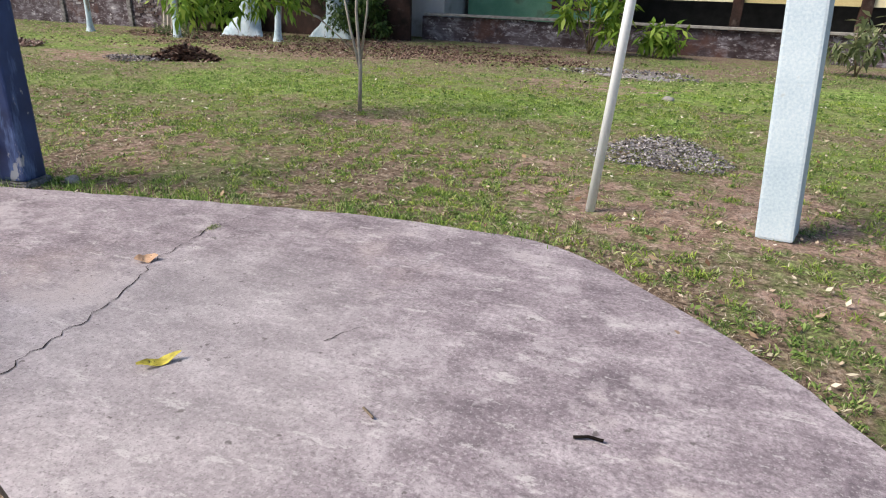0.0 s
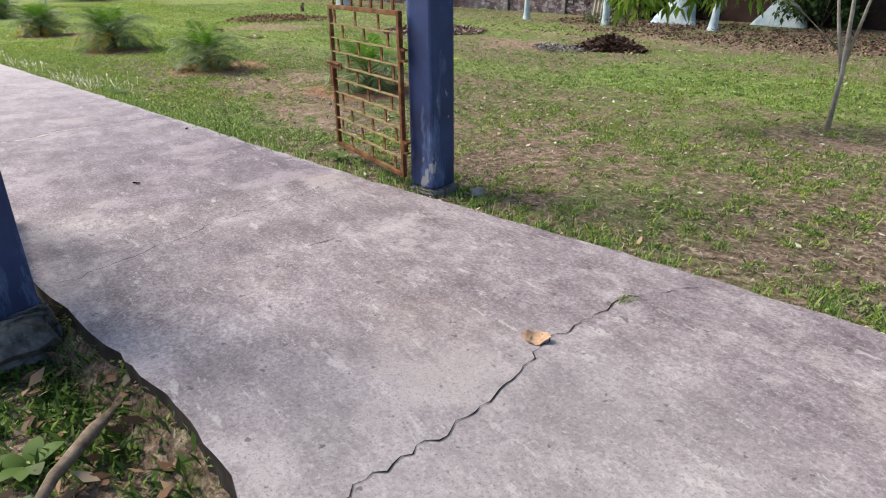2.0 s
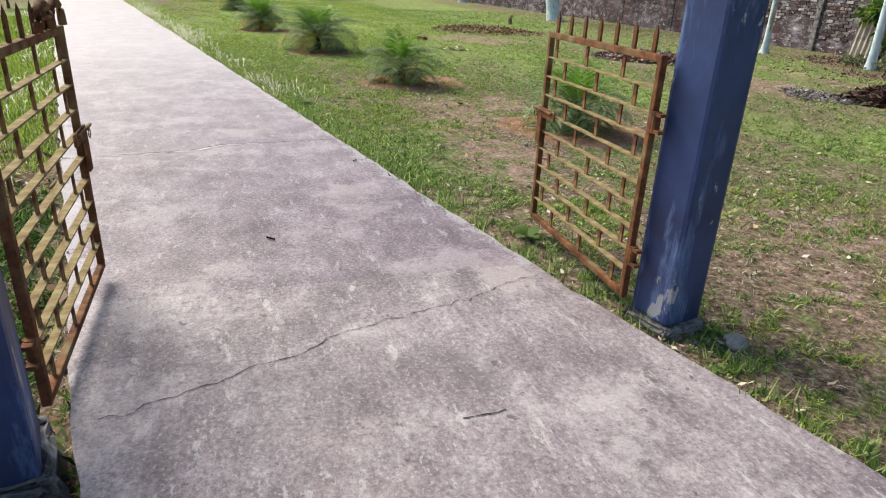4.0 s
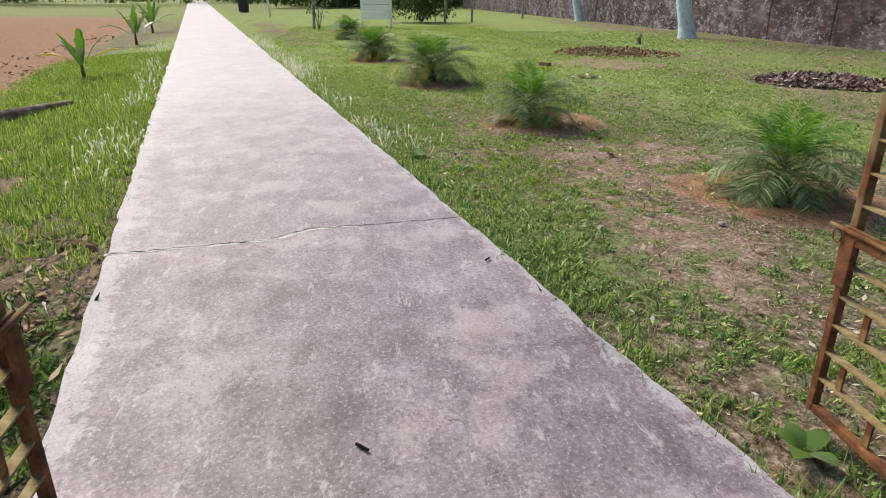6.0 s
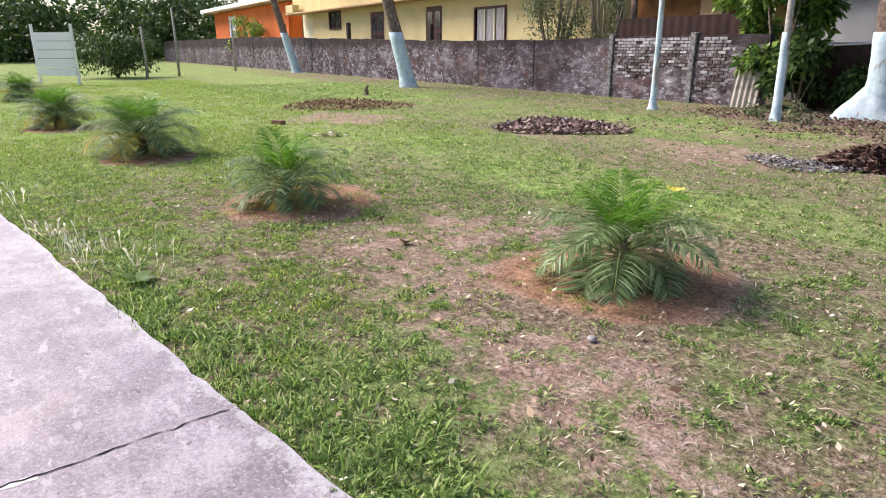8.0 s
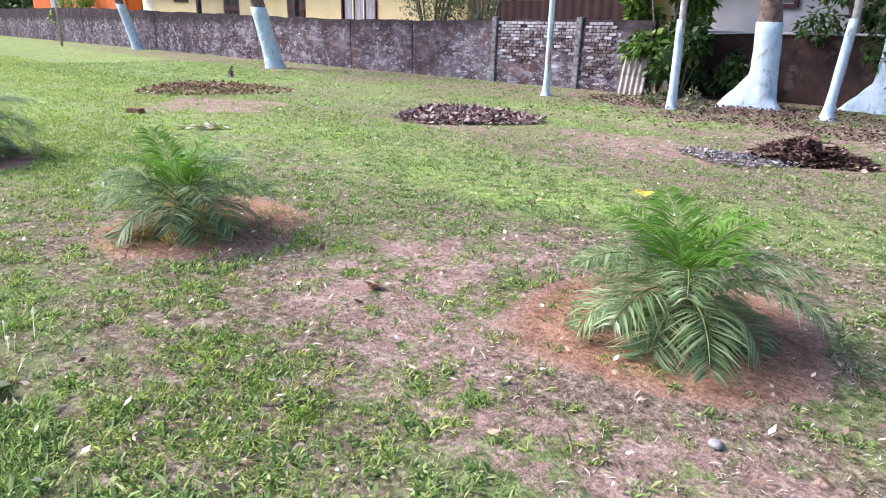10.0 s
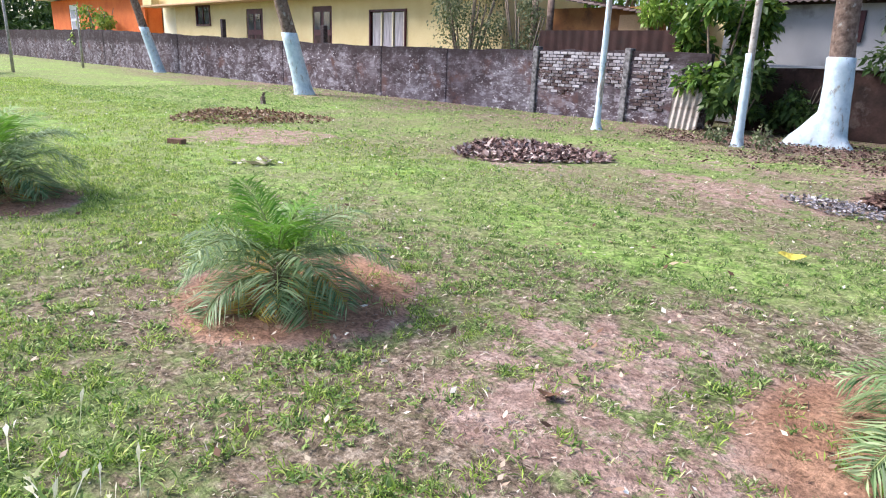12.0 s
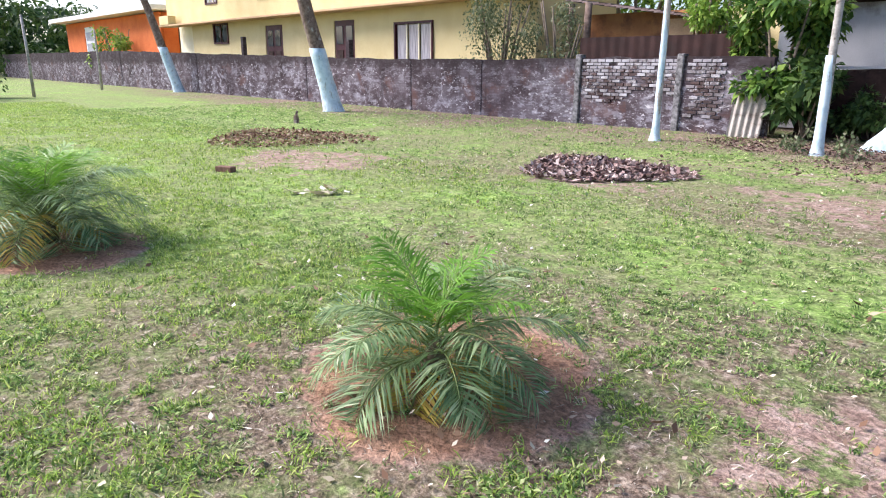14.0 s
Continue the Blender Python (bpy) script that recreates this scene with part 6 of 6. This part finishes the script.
def knots(x, y):
    """Where tufts crowd together, hard-edged."""
    b, l, _ = cover(x, y)
    q = 0.45 * fuzz(x, y, 2.4, 51) + 0.45 * fuzz(x, y, 7.0, 52) + 0.5 * fuzz(x, y, 15.0, 53) + 0.75 * fuzz(x, y, 32.0, 54) + 0.5 * l - 0.75 * np.minimum(b, 1.0) - 1.0 * (b > 1.0) - 0.06 - 0.2 * step01(-13.0, -11.5, x) * step01(6.0, 4.8, y) * step01(-7.0, -8.0, x)
    return (0.06 + 0.94 * step01(-0.1, 0.3, q)) * (1 - 0.45 * step01(5.0, 7.0, y)) * (1 - 0.35 * step01(-11.5, -14.0, x))


def fade(x, y):
    """Thins the near growth out towards the far lawn."""
    return (1 - step01(7.5, 11.0, y + 0.8 * fuzz(x, y, 1.2, 55))) * (1 - step01(-13.5, -18.0, x + fuzz(x, y, 1.2, 56)))


NEAR = (-18.5, 2.5, 0.6, 11.5)
sward("grass", 101, NEAR, 48000, 8, 0.04, 0.008, 0.028, G, "short patchy lawn grass", lambda x, y: fade(x, y) * turf(x, y) * (0.05 + 0.5 * knots(x, y)))
sward("grass", 102, (-34, 8, 7.5, 18.4), 34000, 6, 0.05, 0.013, 0.06, M_LUSH, "short patchy lawn grass", lambda x, y: turf(x, y) * (1 - 0.9 * fade(x, y)))
sward("grass", 103, (-40, -12.0, -1, 9.0), 46000, 7, 0.05, 0.013, 0.06, M_BANK, "green lawn grass along the path", lambda x, y: turf(x, y) * (1 - 0.8 * fade(x, y)))
tussocks("tussocks", 126, NEAR, 42000, 22, 0.042, 0.19, M_LUSH, "tufts of broad-bladed green lawn grass", lambda x, y: fade(x, y) * knots(x, y) * 0.9)
tussocks("tussocks", 127, NEAR, 20000, 16, 0.042, 0.15, G, "pale half-dry tufts of lawn grass", lambda x, y: fade(x, y) * (0.12 + 0.5 * knots(x, y)))
tussocks("dry_tufts", 130, NEAR, 46000, 9, 0.05, 0.085, M_STRAW, "dry broken grass and straw on the lawn", lambda x, y: fade(x, y) * dry(x, y) * 0.8, (0.0, 0.7))
tussocks("tussocks", 131, (-19.0, -7.5, 0.8, 5.0), 17000, 18, 0.05, 0.11, M_BANK, "yellow-green tufts of lawn grass near the path", lambda x, y: knots(x, y) * step01(-7.5, -9.5, x) * 0.9)
tussocks("tussocks", 129, (-6.5, 3.5, 3.4, 12.0), 14000, 20, 0.055, 0.11, M_BANK, "yellow-green tufts of lawn grass", lambda x, y: 0.8 * knots(x, y))
tussocks("tussocks", 128, (-11.8, -6.8, 2.2, 3.4), 1500, 20, 0.075, 0.12, M_LUSH, "taller green tufts near the concrete edge", lambda x, y: knots(x, y) * np.exp(-((y - path_right(x) - 0.15) / 0.35) ** 2))
rosettes("weeds", 104, NEAR, 66000, 7, 0.032, 0.42, M_LUSH, "low bright green weeds in the lawn", lambda x, y: fade(x, y) * rich(x, y) * (0.15 + 0.85 * knots(x, y)), (0.1, 0.9))
rosettes("weeds", 114, (-34, 6, 7.5, 17.0), 34000, 5, 0.065, 0.5, M_LUSH, "low green weeds in the far lawn", lambda x, y: rich(x, y) * 0.9 * (1 - fade(x, y)))
sward("lush_grass", 105, (-10.5, 0, 1.7, 4.3), 9000, 9, 0.08, 0.010, 0.03, M_LUSH, "taller grass fringing the concrete", border, (0.1, 0.9))
sward("bank_grass", 106, (-24, -5.2, -6.5, 1.2), 40000, 9, 0.085, 0.012, 0.05, M_BANK, "long yellow-green grass on the bank beside the path", lambda x, y: np.clip(1.0 - cover(x, y)[0], 0, 1) * (path_left(x) - y > 0.03) * (path_left(x) - y < 3.6) * (0.10 + 0.85 * step01(-7.0, -9.0, x)), (0.1, 0.9))
tussocks("bed_grass", 107, (-7.9, -1.5, -2.6, 1.2), 19000, 13, 0.08, 0.15, M_BEDGRASS, "deep green grass tufts in the leaf-strewn bed", lambda x, y: 0.9 * (path_left(x) - y > 0.06) * np.clip(0.45 + 0.9 * fuzz(x, y, 3.0, 25), 0.08, 1) * step01(-2.4, -0.8, y + 0.7 * fuzz(x, y, 1.1, 59)) * step01(-7.7, -6.6, x + 0.6 * fuzz(x, y, 1.3, 60)))
sward("straw", 108, NEAR, 60000, 4, 0.036, 0.011, 0.05, M_STRAW, "dry straw and thatch lying on the lawn", lambda x, y: fade(x, y) * dry(x, y), (1.0, 1.5))
sward("straw", 110, (-32, 6, 8.5, 16.5), 17000, 3, 0.06, 0.016, 0.08, M_STRAW, "dry straw lying on the far lawn", dry, (1.1, 1.5))
sward("straw", 109, (-9, -2, -2.5, 1.2), 6000, 3, 0.06, 0.008, 0.05, M_STRAW, "dry straw beside the path", lambda x, y: 0.5 * (path_left(x) - y > 0.0), (1.2, 1.53))


def seed_heads(seed, region, count, want, label):
    rs = np.random.RandomState(seed)
    x0, x1, y0, y1 = region
    x, y = rs.uniform(x0, x1, count), rs.uniform(y0, y1, count)
    k = (rs.rand(count) < want(x, y)) & ~in_apron(x, y, 0.0)
    m = int(k.sum())
    lean = np.repeat(rs.uniform(-1, 1, (m, 2)) * 0.35, 7, axis=0)
    x, y = np.repeat(x[k], 7) + rs.normal(size=7 * m) * 0.11, np.repeat(y[k], 7) + rs.normal(size=7 * m) * 0.11
    n = 7 * m
    h = rs.uniform(0.07, 0.22, n)
    d = unit(np.stack([lean[:, 0] + rs.normal(size=n) * 0.22, lean[:, 1] + rs.normal(size=n) * 0.22, np.ones(n)], 1))
    p = np.stack([x, y, ground_height(x, y)], 1)
    s = unit(np.cross(d, rs.normal(size=(n, 3))))
    v0, f0 = leaves(p, d, s, h, np.full(n, 0.006))
    v1, f1 = leaves(p + d * h[:, None] * 0.55, d, s, h * 0.55, np.full(n, 0.02), h * 0.2)
    v, f = np.concatenate([v0, v1]), np.concatenate([f0, f1 + len(v0)])
    return tagged(mesh_object("seed_grass", quick_mesh("seed_grass", v, f), M_SEED), label, "grass", kind="stuff")


seed_heads(111, (-30, -10.5, -6, 3.5), 5200, lambda x, y: np.exp(-((y - path_right(x) - 0.18) / 0.2) ** 2) * (0.3 + 0.7 * (fuzz(x, y, 0.9, 26) > 0.0)), "tall grass with pale seed heads along the path edge")
seed_heads(112, (-28, -6.8, -7, 1.0), 1500, lambda x, y: np.exp(-((path_left(x) - y - 0.3) / 0.3) ** 2) * 0.9 * (fuzz(x, y, 1.3, 29) > -0.1), "pale seeding grass along the bank")


def litter(name, seed, region, count, want, size, slim, material, label, curl=0.5):
    rs = np.random.RandomState(seed)
    x0, x1, y0, y1 = region
    x, y = rs.uniform(x0, x1, count), rs.uniform(y0, y1, count)
    k = (rs.rand(count) < want(x, y)) & ~in_apron(x, y, 0.0)
    x, y = x[k], y[k]
    n = len(x)
    a = rs.rand(n) * 6.283
    p = np.stack([x, y, ground_height(x, y) + rs.uniform(0.012, 0.035, n)], 1)
    d = unit(np.stack([np.cos(a), np.sin(a), rs.uniform(-0.1, curl, n)], 1))
    s = unit(np.cross(d, rs.normal(size=(n, 3)) * 0.35 + np.array([0, 0, 1.0])))
    ln = size * rs.uniform(0.5, 1.35, n)
    v, f = leaves(p, d, s, ln, ln * slim, -ln * 0.1)
    return tagged(mesh_object(name, quick_mesh(name, v, f), material), label, "leaf litter", kind="stuff")


litter("dead_leaves", 121, (-8.5, -1.5, -2.2, 1.2), 3600, lambda x, y: 1.0 * (path_left(x) - y > 0.03) * np.exp(-((path_left(x) - y) / 1.6) ** 2), 0.08, 0.45, M_DEADLEAF, "curled brown dead leaves lying in the bed")
litter("bank_debris", 126, (-40, -11, -16, -3), 1700, lambda x, y: 0.9 * (cover(x, y)[0] > 0.5) * np.clip(0.3 + fuzz(x, y, 0.7, 28), 0, 1), 0.16, 0.5, M_DARKLEAF, "dark debris and dead leaves on the pond bank")
litter("dead_leaves", 122, (-15, 3, 2.5, 10), 900, lambda x, y: 0.5 + 0.5 * cover(x, y)[0], 0.06, 0.5, M_DEADLEAF, "scattered dead leaves on the lawn")
litter("pale_leaves", 123, (-32, 3, 1.0, 16), 4600, lambda x, y: np.clip(0.5 + 0.6 * fuzz(x, y, 0.8, 27), 0.05, 1), 0.042, 0.6, M_PALELEAF, "pale fallen petals and leaves scattered on the lawn")
litter("dry_bits", 132, (-14.5, 2.5, 2.2, 9.5), 15000, lambda x, y: fade(x, y) * (0.25 + 0.75 * dry(x, y)) * np.clip(0.6 + 0.6 * fuzz(x, y, 3.3, 58), 0.1, 1), 0.034, 0.55, M_TANBIT, "small tan dead leaf bits strewn over the lawn")
litter("paper_scraps", 124, (-16.65, -16.1, 5.95, 6.4), 16, lambda x, y: 0.9 + 0 * x, 0.2, 0.7, M_PALELEAF, "crumpled white paper scraps on the lawn")
# leaf litter, packed dark and dense to imitate the canopy's shade as well
litter("dark_leaves", 125, (-16, -1, 11.8, 18.5), 26000, lambda x, y: (np.clip(cover(x, y)[0] * 2.0, 0, 1) + 0.03) * (0.08 + 0.92 * step01(12.4, 14.2, y + 0.5 * fuzz(x, y, 1.5, 57))), 0.075, 0.5, M_DARKLEAF, "dark fallen leaves on the bare soil, also standing in for shade under the trees")


def leafy_weed(x, y, size, seed, label):
    """A low broad-leaved weed with a few separate leaves."""
    rnd = random.Random(seed)
    t = thing("broadleaf_weed", x, y, float(ground_height(x, y)), label, "weed")
    for i in range(6):
        a = i * 1.2 + rnd.random()
        bm = bmesh.new()
        rows = []
        for j in range(6):
            u = j / 5
            c = Vector((math.cos(a) * size * u, math.sin(a) * size * u, 0.01 + size * (0.9 * u - 0.55 * u * u)))
            s = Vector((-math.sin(a), math.cos(a), 0)) * size * 0.30 * math.sin(math.pi * min(1, 0.08 + 0.88 * u))
            rows.append([bm.verts.new(c + s * q) for q in (-1, 0, 1)])
        for r0, r1 in zip(rows, rows[1:]):
            for q in range(2):
                bm.faces.new((r0[q], r1[q], r1[q + 1], r0[q + 1]))
        part("leaf", bm, M_PALEBUSH if i == 0 else M_LUSH, t, soft=True)
    return t


leafy_weed(-5.72, 3.14, 0.12, 1, "broad-leaved green weed at the foot of the gate")
leafy_weed(-10.2, 2.25, 0.13, 2, "broad-leaved green weed at the path edge")
leafy_weed(-3.3, 0.75, 0.12, 3, "broad-leaved weed among dead leaves in the bed")
rs = np.random.RandomState(131)
n = 160
cx, cy = -2.69 + rs.normal(size=n) * 0.02, 3.12 + rs.normal(size=n) * 0.03
v, f = blades(rs, cx, cy, rs.uniform(0.008, 0.025, n), np.full(n, 0.004), (0.6, 1.4))
v[:, 2] -= v[:, 2].min() - 0.0
tagged(mesh_object("crack_grass", quick_mesh("crack_grass", v, f), G), "small tuft of grass growing in the crack", "grass", kind="stuff")
